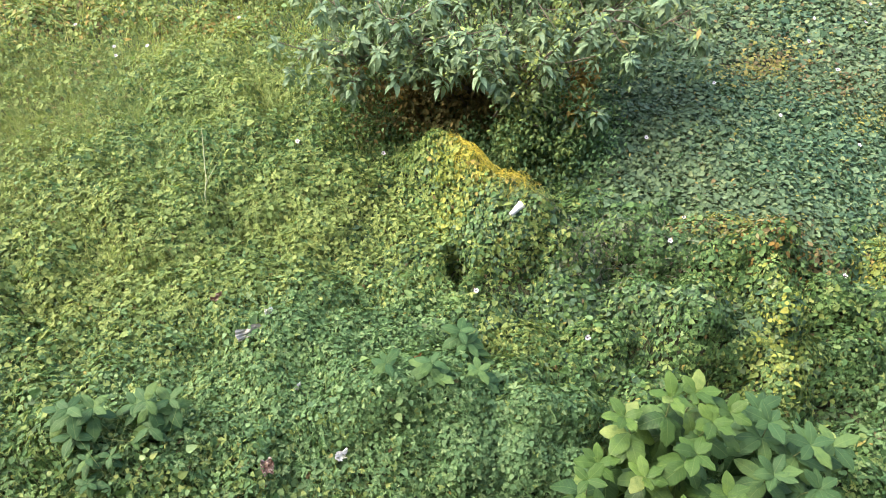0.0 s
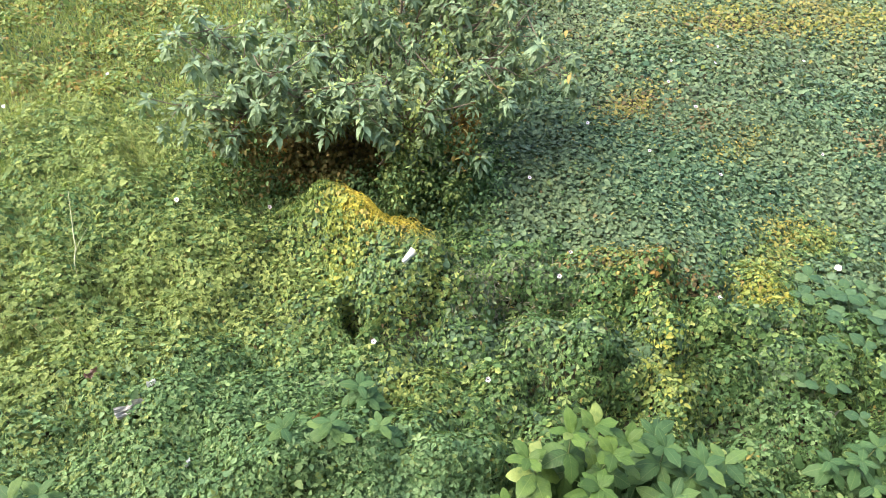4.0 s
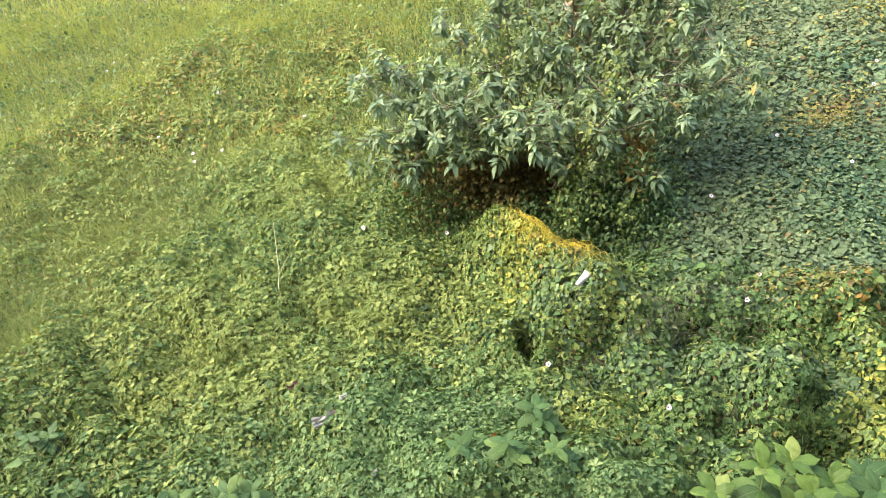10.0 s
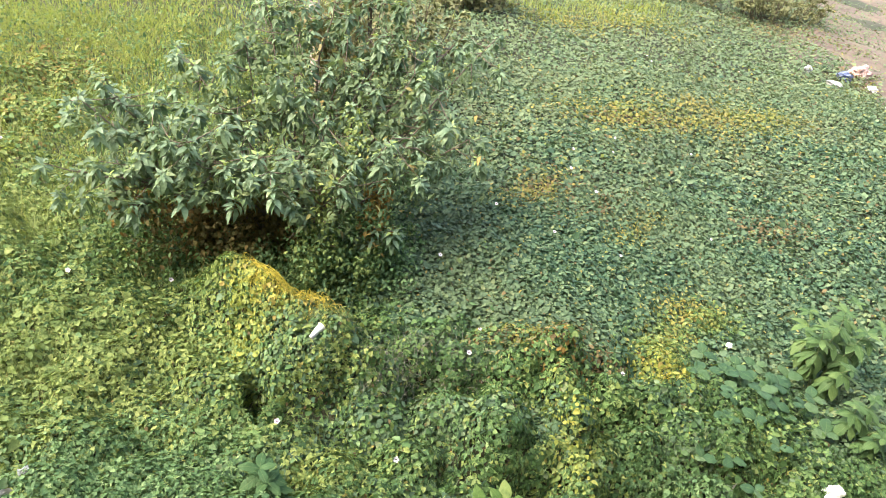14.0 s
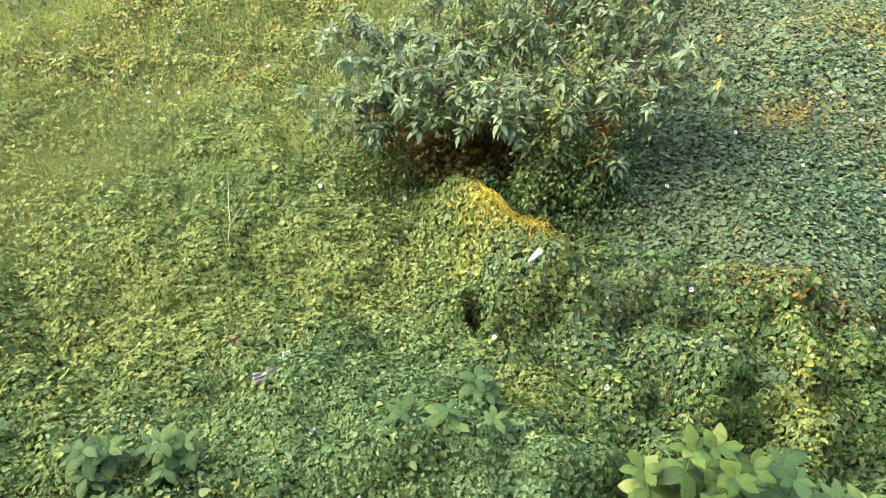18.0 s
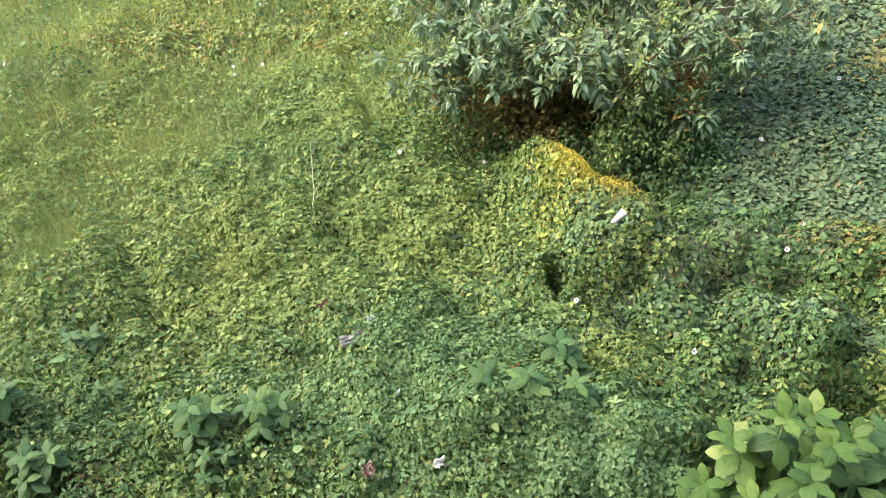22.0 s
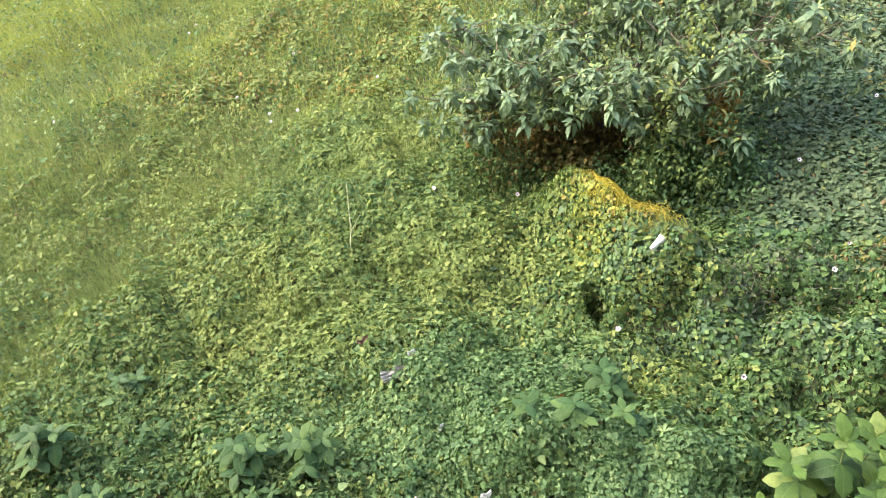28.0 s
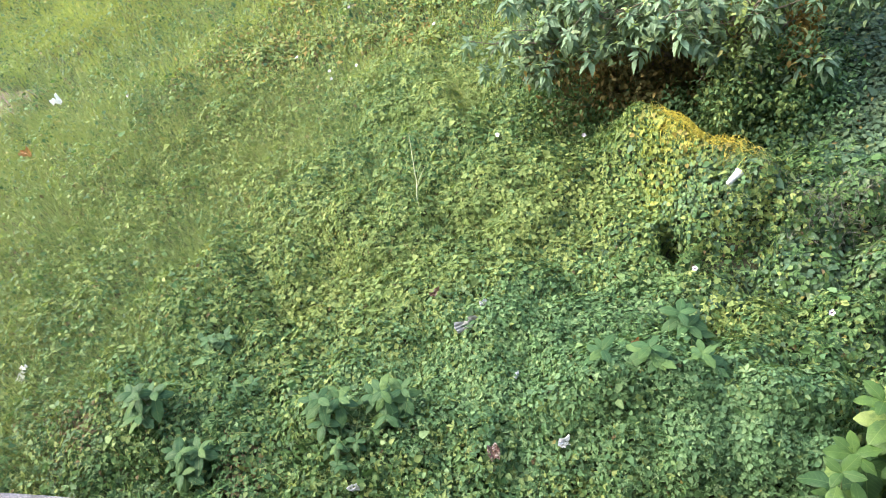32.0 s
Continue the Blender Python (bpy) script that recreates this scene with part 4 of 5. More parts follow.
    for k in range(40):
        a, q = r.uniform(0, 6.28), r.uniform(0.3, 1.0)
        foot = Vector((0.45 * q * math.cos(a) - 0.25, 0.3 * q * math.sin(a), 0))
        tip = Vector((foot.x * 2.2 + r.gauss(0, 0.25), foot.y * 1.8 + r.gauss(0, 0.2) - 0.1, r.uniform(0.6, 1.2)))
        part("dry_stem", mesh_of(tube(bmesh.new(), limb_points(foot, tip, 0.03, 0.03, 4, k + 50), [0.009, 0.008, 0.007, 0.005, 0.003], 5), "dry_stem", M_TWIG), root)
    for name, label, material, tufts, count, spread in (
            ("old_foliage", "dry olive-brown leaves deep in the bush", M_OLD, brown, 250, ((-0.85, 0.36, -0.4, 0.16, 0.6, 0.22), (-0.9, 0.34, -0.6, 0.14, 0.4, 0.2), (-0.2, 0.25, -0.3, 0.15, 0.5, 0.2))),
            ("climbing_leaves", "small green climbing leaves among the stems", M_MID, small, 190, ((-1.2, 0.3, -0.7, 0.14, 0.22, 0.14), (-1.6, 0.2, -0.6, 0.15, 0.55, 0.25), (0.1, 0.2, -0.95, 0.12, 0.45, 0.22), (0.45, 0.25, -0.85, 0.15, 0.6, 0.26), (0.75, 0.25, -0.75, 0.18, 0.5, 0.26))),
            # the pale leaf colour here brightens the shaded side under the bush
            ("hanging_creeper", "green creeper hanging from the low branches to the ground, coloured paler to lift the shade", M_FRESH, small, 190, ((0.2, 0.25, -0.95, 0.15, 0.3, 0.2), (0.75, 0.25, -0.85, 0.2, 0.3, 0.2), (-0.35, 0.3, -0.75, 0.12, 0.2, 0.1))),
            ("rusty_foliage", "rust-coloured dead leaves hanging in the bush", M_RUST, brown, 44, ((0.72, 0.05, -0.65, 0.05, 1.02, 0.09), (0.68, 0.05, -0.85, 0.05, 0.8, 0.07), (-1.36, 0.12, -0.5, 0.08, 0.82, 0.08), (-1.75, 0.06, -0.5, 0.06, 0.86, 0.05), (0.2, 0.14, 0.0, 0.1, 1.2, 0.2))),
            ("trailing_vine", "yellow-green vine trailing through the branches", M_LIME, small, 100, ((0.05, 0.12, -1.05, 0.08, 0.5, 0.22), (0.35, 0.2, -1.05, 0.08, 0.35, 0.2), (0.42, 0.04, -0.5, 0.12, 1.25, 0.28), (-0.6, 0.3, 0.3, 0.2, 1.7, 0.1), (0.1, 0.04, -0.9, 0.06, 0.7, 0.25), (0.62, 0.06, -1.0, 0.06, 0.35, 0.14)))):
        co, tr, base = [], [], 0
        for k in range(count):
            mx, sx, my, sy, mz, sz = spread[k % len(spread)]
            p = np.array((r.gauss(mx, sx), r.gauss(my, sy), max(0.1, r.gauss(mz, sz))))
            a, (v, t) = r.uniform(0, 6.28), tufts[k % 4]
            co.append(v @ np.array(((math.cos(a), math.sin(a), 0), (-math.sin(a), math.cos(a), 0), (0, 0, 1))) + p)
            tr.append(t + base)
            base += len(v)
        tagged(part(name, raw_mesh(name, np.concatenate(co), np.concatenate(tr), material), root, None, label), kind="stuff")
    return root


BUSH_TIPS = [(1.05, 5.6, 1.42), (0.34, 5.6, 1.4), (-0.52, 5.8, 1.56), (-1.04, 5.8, 1.17), (-1.32, 6.3, 1.68), (-1.3, 5.9, 1.15), (-0.38, 6.9, 1.85), (0.12, 7.1, 2.09), (0.59, 7.7, 2.61), (1.13, 7.9, 2.62),
             (1.66, 7.9, 2.62), (1.83, 7.6, 2.25), (2.46, 7.4, 2.18), (3.01, 7.5, 2.28), (2.56, 6.5, 1.42), (1.86, 6.2, 1.41), (1.58, 6.1, 1.59), (0.89, 6.2, 1.68), (-0.02, 6.4, 1.61), (0.46, 6.7, 1.86),
             (1.35, 6.9, 1.84), (1.96, 7.1, 1.89), (-0.72, 6.2, 1.46), (-0.26, 5.9, 1.38), (1.42, 5.6, 0.78), (0.9, 5.6, 0.85), (1.6, 5.6, 0.75), (0.68, 5.75, 1.0), (0.69, 7.3, 2.15), (1.22, 7.4, 2.12), (2.3, 6.9, 1.82),
             (2.06, 6.6, 1.59), (-0.86, 6.0, 1.22), (0.08, 6.1, 1.37), (0.65, 6.0, 1.41), (0.32, 7.5, 2.41), (2.07, 7.5, 2.28), (-1.13, 6.5, 1.65), (-0.16, 5.8, 1.32), (-1.12, 5.75, 0.95), (-0.5, 5.75, 1.02), (0.55, 5.5, 0.72), (1.0, 5.5, 0.62)]
bush((0.75, 6.55), "wide leafy bush with drooping grey-green leaf sprays and dark bare stems")

def thicket(at, radius, hgt, count, seed, label):
    """A low untidy shrub: thin leaning stems and sprays of dull leaves."""
    r = random.Random(seed)
    x, y = at
    root = tagged(new("thicket"), label, "shrub", "thickets")
    root.location = (x, y, ground_z(x, y) - 0.03)
    for k in range(count):
        a, q = r.uniform(0, 6.28), math.sqrt(r.random())
        tip = Vector((radius[0] * q * math.cos(a), radius[1] * q * math.sin(a), hgt * r.uniform(0.45, 1.0)))
        foot = Vector((tip.x * 0.7 + r.uniform(-0.1, 0.1), tip.y * 0.7 + r.uniform(-0.1, 0.1), 0))
        stem = part("stem", mesh_of(tube(bmesh.new(), limb_points(foot, tip, 0.04, 0.05, 4, k + seed), [0.009, 0.008, 0.007, 0.005, 0.004], 5), "stem", M_TWIG), root)
        for j in range(4):
            sc = r.uniform(0.7, 1.2)
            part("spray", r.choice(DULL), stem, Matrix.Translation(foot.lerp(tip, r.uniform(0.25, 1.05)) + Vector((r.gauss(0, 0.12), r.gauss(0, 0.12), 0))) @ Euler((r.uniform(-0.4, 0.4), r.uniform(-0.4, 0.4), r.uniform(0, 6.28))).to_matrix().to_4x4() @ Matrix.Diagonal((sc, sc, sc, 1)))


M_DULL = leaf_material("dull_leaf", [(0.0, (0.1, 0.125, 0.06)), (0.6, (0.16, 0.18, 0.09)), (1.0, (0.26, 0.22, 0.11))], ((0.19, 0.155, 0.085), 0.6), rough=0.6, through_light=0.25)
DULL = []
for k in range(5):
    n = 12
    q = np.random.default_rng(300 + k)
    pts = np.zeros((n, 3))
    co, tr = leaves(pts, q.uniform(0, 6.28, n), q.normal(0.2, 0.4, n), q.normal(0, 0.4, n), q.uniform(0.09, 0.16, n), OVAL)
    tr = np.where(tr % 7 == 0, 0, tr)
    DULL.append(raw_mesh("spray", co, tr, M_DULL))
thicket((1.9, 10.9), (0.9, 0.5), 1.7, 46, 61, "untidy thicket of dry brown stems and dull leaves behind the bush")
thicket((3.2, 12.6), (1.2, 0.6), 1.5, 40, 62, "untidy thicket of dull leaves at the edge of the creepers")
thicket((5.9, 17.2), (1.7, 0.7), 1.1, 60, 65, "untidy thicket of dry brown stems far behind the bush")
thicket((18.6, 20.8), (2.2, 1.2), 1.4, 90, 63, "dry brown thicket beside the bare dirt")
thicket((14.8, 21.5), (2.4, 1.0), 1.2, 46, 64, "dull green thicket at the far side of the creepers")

# ---- broad-leaved plants ----
BROAD = [big_leaf("leaf", M_BROAD, 1, 0.62, 0.035, 0.22 + 0.07 * k, k) for k in range(5)]
YOUNG = [big_leaf("leaf", M_YOUNG, 1, 0.54, 0.04, 0.1 + 0.06 * k, 60 + k) for k in range(4)]
WEED = [big_leaf("leaf", M_WEED, 1, 0.5, 0.025, 0.22 + 0.06 * k, 10 + k) for k in range(4)]
BLUEW = [big_leaf("leaf", M_BLUEW, 1, 0.8, 0.02, 0.15 + 0.05 * k, 20 + k) for k in range(4)]
NARROW = [big_leaf("leaf", M_PALEW, 1, 0.46, 0.02, 0.3 + 0.06 * k, 40 + k) for k in range(4)]
leafy_plant("broad_leaved_shrub", (1.5, 1.95), [(-0.1, 0.15, 1.1), (-0.35, 0.1, 0.95), (0.15, 0.05, 1.0), (0.0, -0.15, 1.0), (0.3, 0.15, 0.95), (-0.25, -0.2, 0.8), (0.2, -0.3, 0.8), (-0.5, -0.1, 0.75), (0.1, 0.25, 1.0), (-0.05, -0.4, 0.75)],
            BROAD, 0.225, 7, M_STEM, "bright green shrub with large broad glossy leaves", "shrub", rows=5, spread=1.35, seed=3, young=YOUNG)
leafy_plant("dull_leaved_shrub", (2.1, 1.95), [(-0.05, 0.12, 1.0), (0.2, 0.02, 0.92), (-0.08, -0.16, 0.9), (0.22, -0.2, 0.8), (0.42, 0.08, 0.8), (0.0, 0.3, 0.85)], WEED, 0.235, 7, M_STEM, "shrub with large dull green leaves beside the brighter one", "shrub", rows=5, spread=1.35, seed=5)
leafy_plant("broad_leaved_shoot", (0.88, 1.66), [(0.0, 0.0, 0.95), (0.08, -0.12, 0.8)], BROAD, 0.19, 5, M_STEM, "low shoot of large pale green leaves beside the shrub", "shrub", rows=3, seed=4, young=YOUNG)
for sx, sy, hgt, ln, seed in ((0.21, 3.0, 0.46, 0.23, 6), (0.32, 2.55, 0.4, 0.19, 7), (0.0, 2.55, 0.42, 0.19, 8), (-0.3, 2.55, 0.4, 0.18, 9)):
    leafy_plant("young_sapling", (sx, sy), [(0, 0, hgt), (0.05, -0.05, hgt * 0.8)], WEED, ln, 5, M_STEM, "young broad-leaved sapling standing out of the creepers", "sapling", rows=2, group="young saplings", seed=seed)
for sx, sy, hgt, ln, seed in ((-3.75, 2.95, 0.3, 0.24, 11), (-3.9, 2.2, 0.5, 0.28, 12), (-3.45, 1.85, 0.35, 0.26, 13), (-2.3, 2.2, 0.45, 0.25, 14), (-1.85, 2.3, 0.45, 0.25, 15), (-2.15, 1.95, 0.3, 0.17, 16), (-3.3, 2.5, 0.25, 0.16, 17)):
    leafy_plant("tall_weed", (sx, sy), [(0, 0, hgt), (0.12, 0.05, hgt * 0.85), (-0.12, 0.04, hgt * 0.75), (0.02, -0.12, hgt * 0.7)], WEED, ln * 0.76, 5, M_STEM, "leafy green weed rising above the creepers", "weed", rows=2, group="tall weeds", seed=seed)
for sx, sy, hgt, ln, seed in ((4.55, 3.72, 0.38, 0.21, 21), (4.75, 3.42, 0.4, 0.24, 22), (5.15, 3.6, 0.38, 0.23, 23), (4.45, 3.1, 0.36, 0.2, 24), (5.05, 3.2, 0.4, 0.22, 25), (4.05, 2.8, 0.3, 0.18, 26)):
    leafy_plant("round_leaved_weed", (sx, sy), [(0, 0, hgt), (0.24, 0.12, hgt * 0.85), (-0.24, 0.08, hgt * 0.9), (0.08, -0.26, hgt * 0.8), (-0.05, 0.28, hgt * 0.95)], BLUEW, ln, 3, M_STEM, "weed with large round bluish-green leaves", "weed", rows=1, spread=0.9, stem_r=0.005, group="round-leaved weeds", seed=seed)
x, y = rng.normal(4.75, 0.4, 1500), rng.normal(3.4, 0.35, 1500)
carpet("small_leaved_creeper", x, y, lognorm(1500, 0.04, 0.3), TRIPLE, M_MID, 0.22, "small creeper leaves climbing between the round-leaved weeds", 0.14)
leafy_plant("yellowish_shrub", (5.84, 3.75), [(-0.2, 0.1, 0.95), (0.1, 0.2, 1.05), (0.35, 0.05, 0.9), (0.0, -0.25, 0.7), (0.6, 0.1, 0.9), (0.45, 0.4, 1.0), (-0.1, 0.4, 0.9)], NARROW, 0.2, 8, M_STEM, "upright shrub with long drooping yellow-green leaves", "shrub", rows=4, seed=31)
leafy_plant("yellowish_shrub", (5.4, 2.9), [(-0.1, 0.05, 0.6), (0.15, 0.1, 0.6), (0.05, -0.2, 0.45), (0.3, -0.1, 0.5)], NARROW, 0.17, 8, M_STEM, "low yellow-green shrub beside the litter", "shrub", rows=3, seed=32)

leafy_plant("dark_weed", (3.75, 2.1), [(0, 0, 0.5), (0.2, 0.1, 0.5), (-0.2, 0.05, 0.45), (0.05, -0.15, 0.4), (0.35, -0.05, 0.4)], WEED, 0.2, 6, M_STEM, "dark green leafy weed by the boundary wall", "weed", rows=3, group="tall weeds", seed=41)

# ---- slender tree behind the bush ----
tree = tagged(new("young_tree"), "slender tree with a pale bare trunk hung with creeper", "tree")
tree.location = (1.28, 9.9, ground_z(1.28, 9.9) - 0.05)
part("trunk", mesh_of(tube(bmesh.new(), limb_points((0.05, 0, 0), (-0.55, 0.5, 4.2), 0.0, 0.03, 9, 4), [0.095 - 0.004 * k for k in range(10)], 9), "trunk", M_PALE), tree, label="pale pinkish bare trunk")
q = np.random.default_rng(77)
n = 760
pts = np.stack([np.where(np.arange(n) % 2, q.normal(0.25, 0.19, n), q.normal(-0.1, 0.14, n)), q.normal(-0.5, 0.12, n), np.where(np.arange(n) % 2, q.uniform(0.9, 2.45, n), q.uniform(0.6, 1.75, n))], -1)
pts[:, 0] -= 0.16 * (pts[:, 2] - 1.6)
co, tr = leaves(pts, q.uniform(0, 6.28, n), q.normal(0.7, 0.35, n), q.normal(0, 0.5, n), lognorm(n, 0.09, 0.3), HEART)
tagged(part("hanging_leaves", raw_mesh("hanging_leaves", co, tr, M_TAN), tree, None, "straw-coloured creeper leaves hanging round the trunk"), kind="stuff")
for k in range(7):
    a = Vector((q.uniform(0.05, 0.6), q.uniform(-0.6, -0.4), 0.0))
    part("creeper_stem", mesh_of(tube(bmesh.new(), limb_points(a, a + Vector((q.uniform(-0.4, 0.05), 0.2, q.uniform(2.2, 3.0))), 0.0, 0.05, 6, 90 + k), [0.018, 0.016, 0.015, 0.013, 0.012, 0.01, 0.008], 5), "creeper_stem", M_TWIG), tree)

# ---- white flowers ----
bm = bmesh.new()
rim = [bm.verts.new(p) for p in ((0.0, 0.0, 0.0), (0.012, -0.010, 0.008), (0.021, -0.008, 0.014), (0.024, 0.0, 0.013), (0.021, 0.008, 0.014), (0.012, 0.010, 0.008))]
bm.faces.new(rim)
PETAL = mesh_of(bm, "petal", M_PETAL)


def flower(at, hgt, seed):
    r = random.Random(seed)
    x, y = at
    f = tagged(new("white_flower"), "small white creeper flower with a dark centre", "flower", "white flowers")
    f.location = (x, y, top_z(x, y))
    part("stem", mesh_of(tube(bmesh.new(), [(0, 0, -0.1), (0.005, 0, hgt * 0.5), (0, 0, hgt)], [0.002] * 3, 4), "stem", M_STEM), f)
    tilt = Matrix.Translation((0, 0, hgt)) @ Euler((r.uniform(0.2, 0.7), r.uniform(-0.3, 0.3), 0)).to_matrix().to_4x4() @ Matrix.Translation((0, 0, -hgt))
    for k in range(5):
        part("petal", PETAL, f, tilt @ Matrix.Translation((0, 0, hgt)) @ Euler((0, r.uniform(-0.15, 0.15), 1.2566 * k)).to_matrix().to_4x4())
    bm = bmesh.new()
    bmesh.ops.create_icosphere(bm, subdivisions=1, radius=0.007, matrix=Matrix.Translation((0, 0, hgt + 0.009)))
    part("flower_centre", mesh_of(bm, "flower_centre", M_EYE), f, tilt)


FLOWERS = [(6.10, 9.13), (5.82, 8.62), (4.88, 8.13), (5.00, 7.45), (9.29, 13.54), (-3.89, 7.26), (-4.04, 8.94), (-6.48, 10.71), (-6.48, 10.39), (-3.55, 7.43), (4.99, 7.46), (4.88, 8.14), (12.04, 13.83), (9.44, 14.02), (2.35, 4.62), (-1.4, 5.48), (0.37, 3.68), (2.23, 5.81), (3.46, 3.77), (2.06, 4.13), (5.17, 8.74), (-3.98, 7.47), (-7.08, 7.27), (-0.55, 5.6), (1.2, 3.1), (4.6, 5.9), (3.3, 7.0), (6.2, 6.3), (-2.6, 8.2), (7.6, 9.0), (3.9, 6.4), (-4.6, 7.9)]
for k, p in enumerate(FLOWERS):
    flower(p, 0.24, k)

# ---- dry stalk ----
st = tagged(new("dry_stalk"), "thin pale dry grass stalk standing in the creepers", "stalk")
st.location = (-2.27, 5.02, ground_z(-2.27, 5.02) - 0.03)
part("stem", mesh_of(tube(bmesh.new(), limb_points((0.18, -0.49, 0.24), (-0.01, 0.32, 0.55), 0, 0.012, 6, 2), [0.0055, 0.0055, 0.005, 0.005, 0.004, 0.003, 0.002], 5), "stem", M_STALK), st)
part("side_stem", mesh_of(tube(bmesh.new(), [(0.12, -0.25, 0.3), (0.15, -0.17, 0.36), (0.22, -0.08, 0.45)], [0.005, 0.004, 0.002], 4), "side_stem", M_STALK), st)


# ---- litter ----
def crumple(name, at, size, material, label, category, hgt=0.06, lift=0.14, turn=0.0, seed=0, tilt=0.0, group="litter", n=10):
    """A crumpled sheet or bag: a closed, creased shell."""
    r = np.random.default_rng(seed)
    bm = bmesh.new()
    bmesh.ops.create_icosphere(bm, subdivisions=3, radius=1.0)
    k = r.normal(0, 3.2, (5, 3))
    ph = r.uniform(0, 6, 5)
    for v in bm.verts:
        c = np.array(v.co)
        w = 1 + 0.3 * sum(abs(np.sin(k[i] @ c + ph[i])) - 0.6 for i in range(5))
        v.co = Vector((c[0] * size[0] / 2 * w, c[1] * size[1] / 2 * w, c[2] * hgt / 2 * w))
    ob = new(name, mesh_of(bm, name, material, smooth=False))
    x, y = at
    ob.matrix_world = Matrix.Translation((x, y, top_z(x, y) + lift + hgt * 0.3)) @ Euler((tilt, 0.1, turn)).to_matrix().to_4x4()
    return tagged(ob, label, category, group)


def crumpled_sheet(name, at, size, material, label, category, hgt=0.05, lift=0.14, turn=0.0, seed=0, tilt=0.4, group="litter"):
    """A thin sheet with sharp creases, one corner standing up."""
    r = np.random.default_rng(seed + 70)
    bm = bmesh.new()
    k, ph = r.normal(0, 1, (4, 2)) * 9, r.uniform(0, 6, 4)
    n = 8
    vs = []
    for j in range(n + 1):
        for i in range(n + 1):
            u, v = i / n - 0.5, j / n - 0.5
            f = sum(abs(np.sin(k[m] @ (u, v) + ph[m])) for m in range(4)) / 4 - 0.5
            edge = 1 - 0.35 * abs(np.sin(5 * u + ph[0])) * abs(v) * 2
            vs.append(bm.verts.new((u * size[0] * edge, v * size[1] * edge, hgt * (1.6 * f + 3.2 * max(0, u + v - 0.35) + 1.2 * max(0, -u - 0.2)))))
    for j in range(n):
        for i in range(n):
            a = j * (n + 1) + i
            bm.faces.new((vs[a], vs[a + 1], vs[a + n + 2], vs[a + n + 1]))
    bmesh.ops.solidify(bm, geom=bm.faces[:], thickness=0.0025)
    ob = new(name, mesh_of(bm, name, material, smooth=False))
    x, y = at
    ob.matrix_world = Matrix.Translation((x, y, top_z(x, y) + lift + hgt * 0.3)) @ Euler((tilt, 0.1, turn)).to_matrix().to_4x4()
    return tagged(ob, label, category, group)


def crushed_cup(at):
    x, y = at
    cup = tagged(new("plastic_cup"), "crushed white plastic cup lying on the vine-covered mound", "cup")
    cup.matrix_world = Matrix.Translation((x, y, ground_z(x, y) + 0.3)) @ Euler((0.25, 1.25, 1.0)).to_matrix().to_4x4() @ Matrix.Diagonal((0.85, 0.85, 0.85, 1))
    bm = bmesh.new()
    prof = [(0.0, 0.0), (0.028, 0.0), (0.03, 0.01), (0.036, 0.09), (0.041, 0.15), (0.044, 0.153), (0.042, 0.156), (0.038, 0.15), (0.033, 0.09), (0.027, 0.012), (0.0, 0.008)]
    rings = [[bm.verts.new((q * math.cos(a) * 1.15, q * math.sin(a) * (0.7 + 0.25 * (z / 0.15)), z - 0.075 + 0.004 * math.sin(3 * a + 20 * z))) for a in (2 * math.pi * i / 18 for i in range(18))] for q, z in prof]
    for a, b in zip(rings, rings[1:]):
        for i in range(18):
            bm.faces.new((a[i], a[(i + 1) % 18], b[(i + 1) % 18], b[i]))
    bmesh.ops.remove_doubles(bm, verts=bm.verts, dist=1e-5)
    body = part("body", mesh_of(bm, "body", M_PLASTIC), cup)
    bm = bmesh.new()
    tube(bm, [(0.05 * math.cos(a), 0.043 * math.sin(a), 0.08) for a in (2 * math.pi * i / 20 for i in range(20))], [0.003] * 20, 5)
    part("rim", mesh_of(bm, "rim", M_PLASTIC), body)


crushed_cup((0.69, 4.2))
crumpled_sheet("paper_scrap", (-0.58, 2.06), (0.085, 0.075), M_PLASTIC, "crumpled white paper scrap caught in the creeper", "litter", 0.05, 0.24, 0.6, 1, 0.5)
crumpled_sheet("wrapper", (-1.05, 2.0), (0.09, 0.12), M_RED, "faded red and white wrapper sunk in the leaves", "litter", 0.03, 0.2, 0.4, 2)
crumple("plastic_bag", (4.86, 2.43), (0.18, 0.11), M_PLASTIC, "crumpled white plastic bag on the creepers", "bag", 0.12, 0.15, 0.1, 3)
crumpled_sheet("plastic_scrap", (4.03, 2.66), (0.08, 0.14), M_GREYPL, "grey plastic scrap among the leaves", "litter", 0.05, 0.14, 0.2, 4)
crumple("paper_scrap", (5.2, 4.36), (0.065, 0.055), M_PLASTIC, "small white crumpled paper on the creepers", "litter", 0.06, 0.18, 0.5, 5)
crumpled_sheet("plastic_scrap", (-5.89, 2.72), (0.08, 0.2), M_PLASTIC, "torn strip of white plastic in the grass", "litter", 0.05, 0.14, -0.4, 6)
crumpled_sheet("plastic_scrap", (-1.4, 3.1), (0.22, 0.1), M_GREYPL, "pale grey torn plastic sunk among the leaves", "litter", 0.03, 0.2, 0.5, 7)
crumpled_sheet("wrapper", (-1.72, 3.41), (0.1, 0.07), M_RED, "small faded pink wrapper in the leaves", "litter", 0.03, 0.2, 0.3, 8)
crumpled_sheet("paper_scrap", (-2.03, 1.72), (0.09, 0.05), M_PLASTIC, "pale crumpled paper beside the boundary wall", "litter", 0.05, 0.2, 0.2, 9)
crumpled_sheet("paper_scrap", (-0.95, 2.6), (0.05, 0.04), M_PLASTIC, "small pale paper scrap among the leaves", "litter", 0.03, 0.2, 0.9, 31)
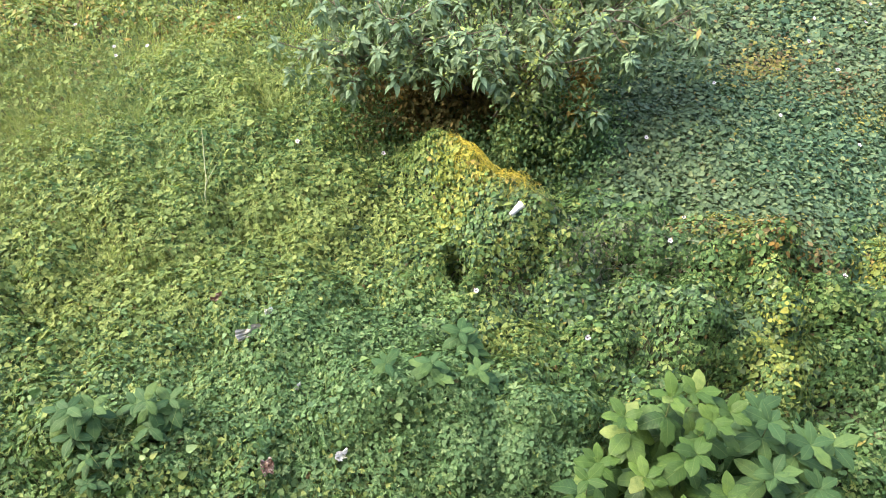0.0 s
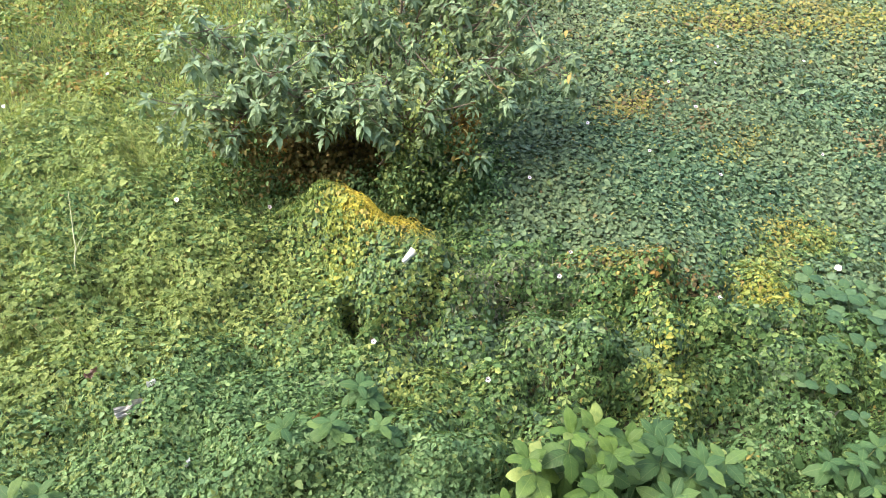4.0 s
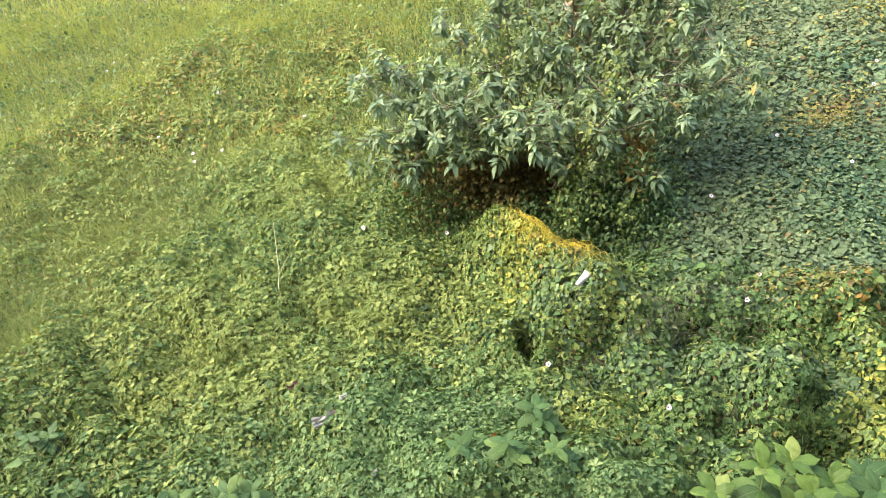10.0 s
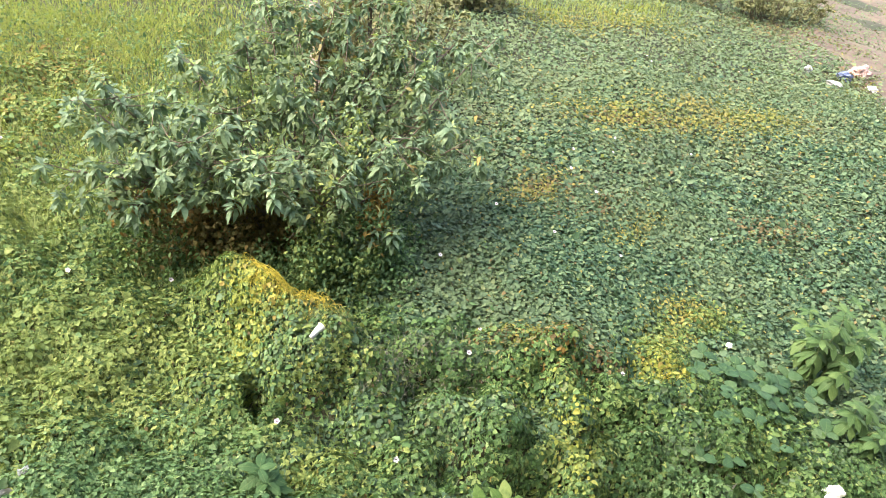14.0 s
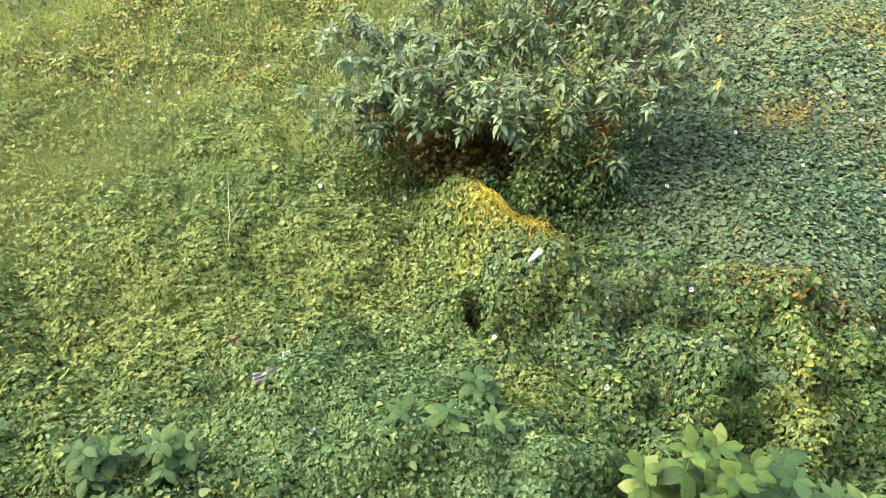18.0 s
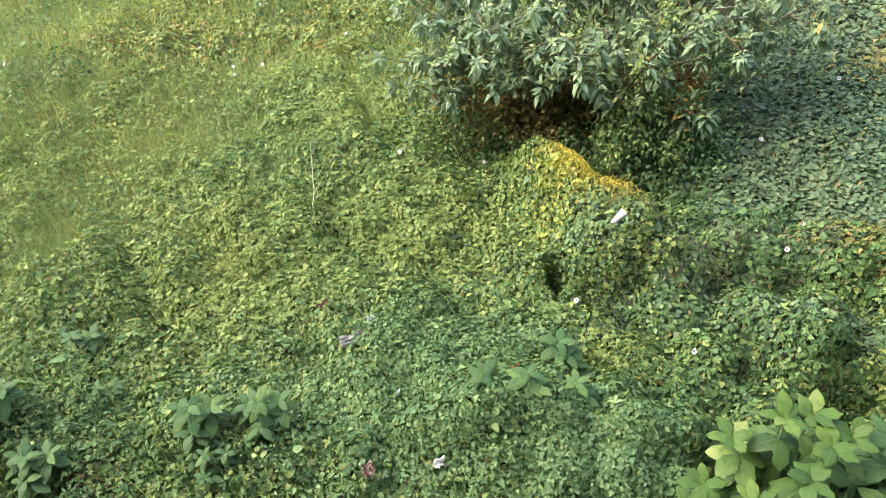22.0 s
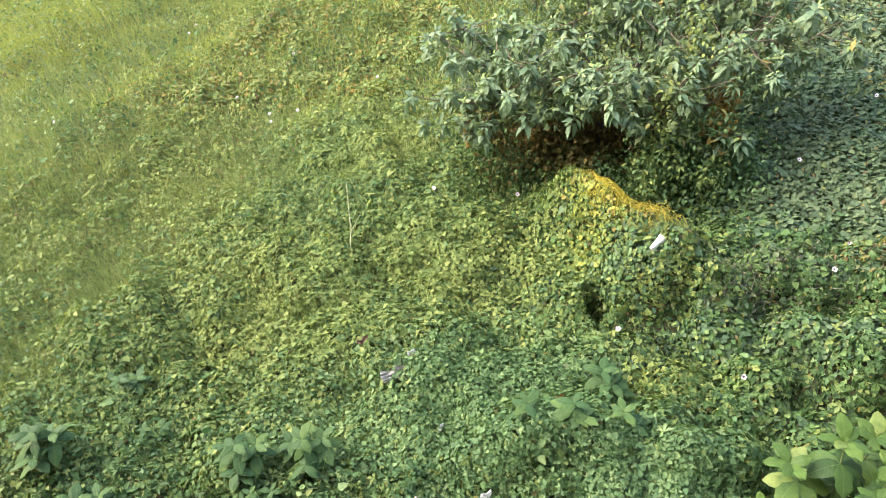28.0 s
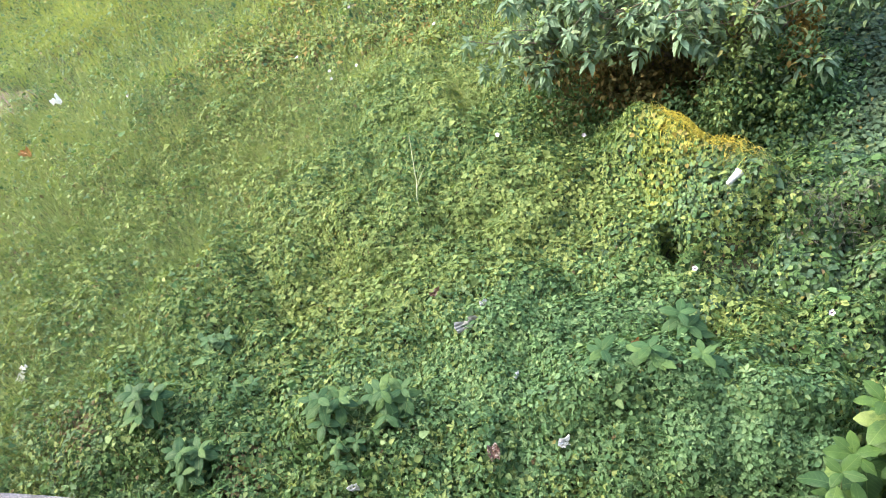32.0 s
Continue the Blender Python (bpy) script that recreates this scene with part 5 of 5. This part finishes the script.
crumpled_sheet("paper_scrap", (-1.28, 3.28), (0.07, 0.05), M_PLASTIC, "small white paper scrap among the leaves", "litter", 0.03, 0.21, 0.3, 32)
crumpled_sheet("wrapper", (-0.1, 2.72), (0.06, 0.07), M_ORANGE, "small dull orange wrapper beside a sapling", "litter", 0.03, 0.22, 0.5, 33)
crumple("plastic_bag", (15.19, 13.92), (0.42, 0.14), M_GREYPL, "flattened white plastic bag at the edge of the dirt", "bag", 0.15, 0.05, -0.4, 10)
crumple("plastic_bag", (15.19, 14.93), (0.26, 0.13), M_GREYPL, "white plastic bag at the edge of the creepers", "bag", 0.2, 0.08, 0.2, 11)
crumple("plastic_bag", (16.6, 13.95), (0.28, 0.28), M_GREYPL, "white plastic bag on the bare dirt", "bag", 0.2, 0.0, 0.2, 12)
crumple("plastic_sheet", (17.0, 14.9), (0.55, 0.45), M_RED, "crumpled faded red sheet on the bare dirt", "litter", 0.4, 0.0, 0.2, 13)
crumple("plastic_sheet", (16.3, 14.7), (0.45, 0.35), M_BLUE, "crumpled blue plastic sheet on the bare dirt", "litter", 0.25, 0.0, 0.2, 14)
crumpled_sheet("paper_scrap", (15.9, 12.6), (0.5, 0.2), M_PLASTIC, "white paper scrap on the bare dirt", "litter", 0.1, 0.0, 0.2, 15)
crumple("plastic_bag", (15.6, 11.7), (0.4, 0.35), M_PLASTIC, "white plastic bag on the bare dirt", "bag", 0.2, 0.0, 0.2, 16)
crumpled_sheet("paper_scrap", (-8.81, 7.68), (0.2, 0.12), M_PLASTIC, "white paper scrap in the long grass", "litter", 0.08, 0.2, 0.2, 17)
crumpled_sheet("wrapper", (-8.25, 6.19), (0.2, 0.12), M_ORANGE, "orange wrapper in the long grass", "litter", 0.06, 0.2, 0.2, 18)
crumple("plastic_bag", (-10.4, 20.3), (0.5, 0.35), M_PLASTIC, "white plastic bag far off in the long grass", "bag", 0.3, 0.25, 0.2, 19)


# ---- boundary wall below ----
def block(name, size, material, parent, at, bevel=0.012, rough=0.0, cuts=0):
    bm = bmesh.new()
    bmesh.ops.create_cube(bm, size=1.0)
    bmesh.ops.scale(bm, vec=size, verts=bm.verts)
    if bevel:
        bmesh.ops.bevel(bm, geom=bm.edges[:], offset=bevel, segments=2, affect="EDGES")
    if cuts:
        long = [e for e in bm.edges if abs(e.verts[0].co.x - e.verts[1].co.x) > 0.5 * size[0]]
        bmesh.ops.subdivide_edges(bm, edges=long, cuts=cuts)
        for v in bm.verts:
            v.co += Vector((0, rough * math.sin(v.co.x * 7.3 + v.co.z * 30), rough * math.sin(v.co.x * 5.1 + 1.7)))
    return part(name, mesh_of(bm, name, material, smooth=False), parent, Matrix.Translation(at))


wall = tagged(new("boundary_wall"), "low dark brick boundary wall with a rough grey concrete coping", "wall", kind="structure")
wall.location = (0, 1.36, -0.45)
block("wall_body", (24, 0.055, 0.9), M_WALL, wall, (-3, 0.03, 0.45), 0.0)
block("coping", (24, 0.075, 0.06), M_CONC, wall, (-3, 0.032, 0.93), 0.012, 0.006, 60)
for k in range(8):
    block("pier", (0.13, 0.2, 0.966), M_CONC, wall, (-3.48 + 2.1 * (k - 3), -0.06, 0.483), 0.02)
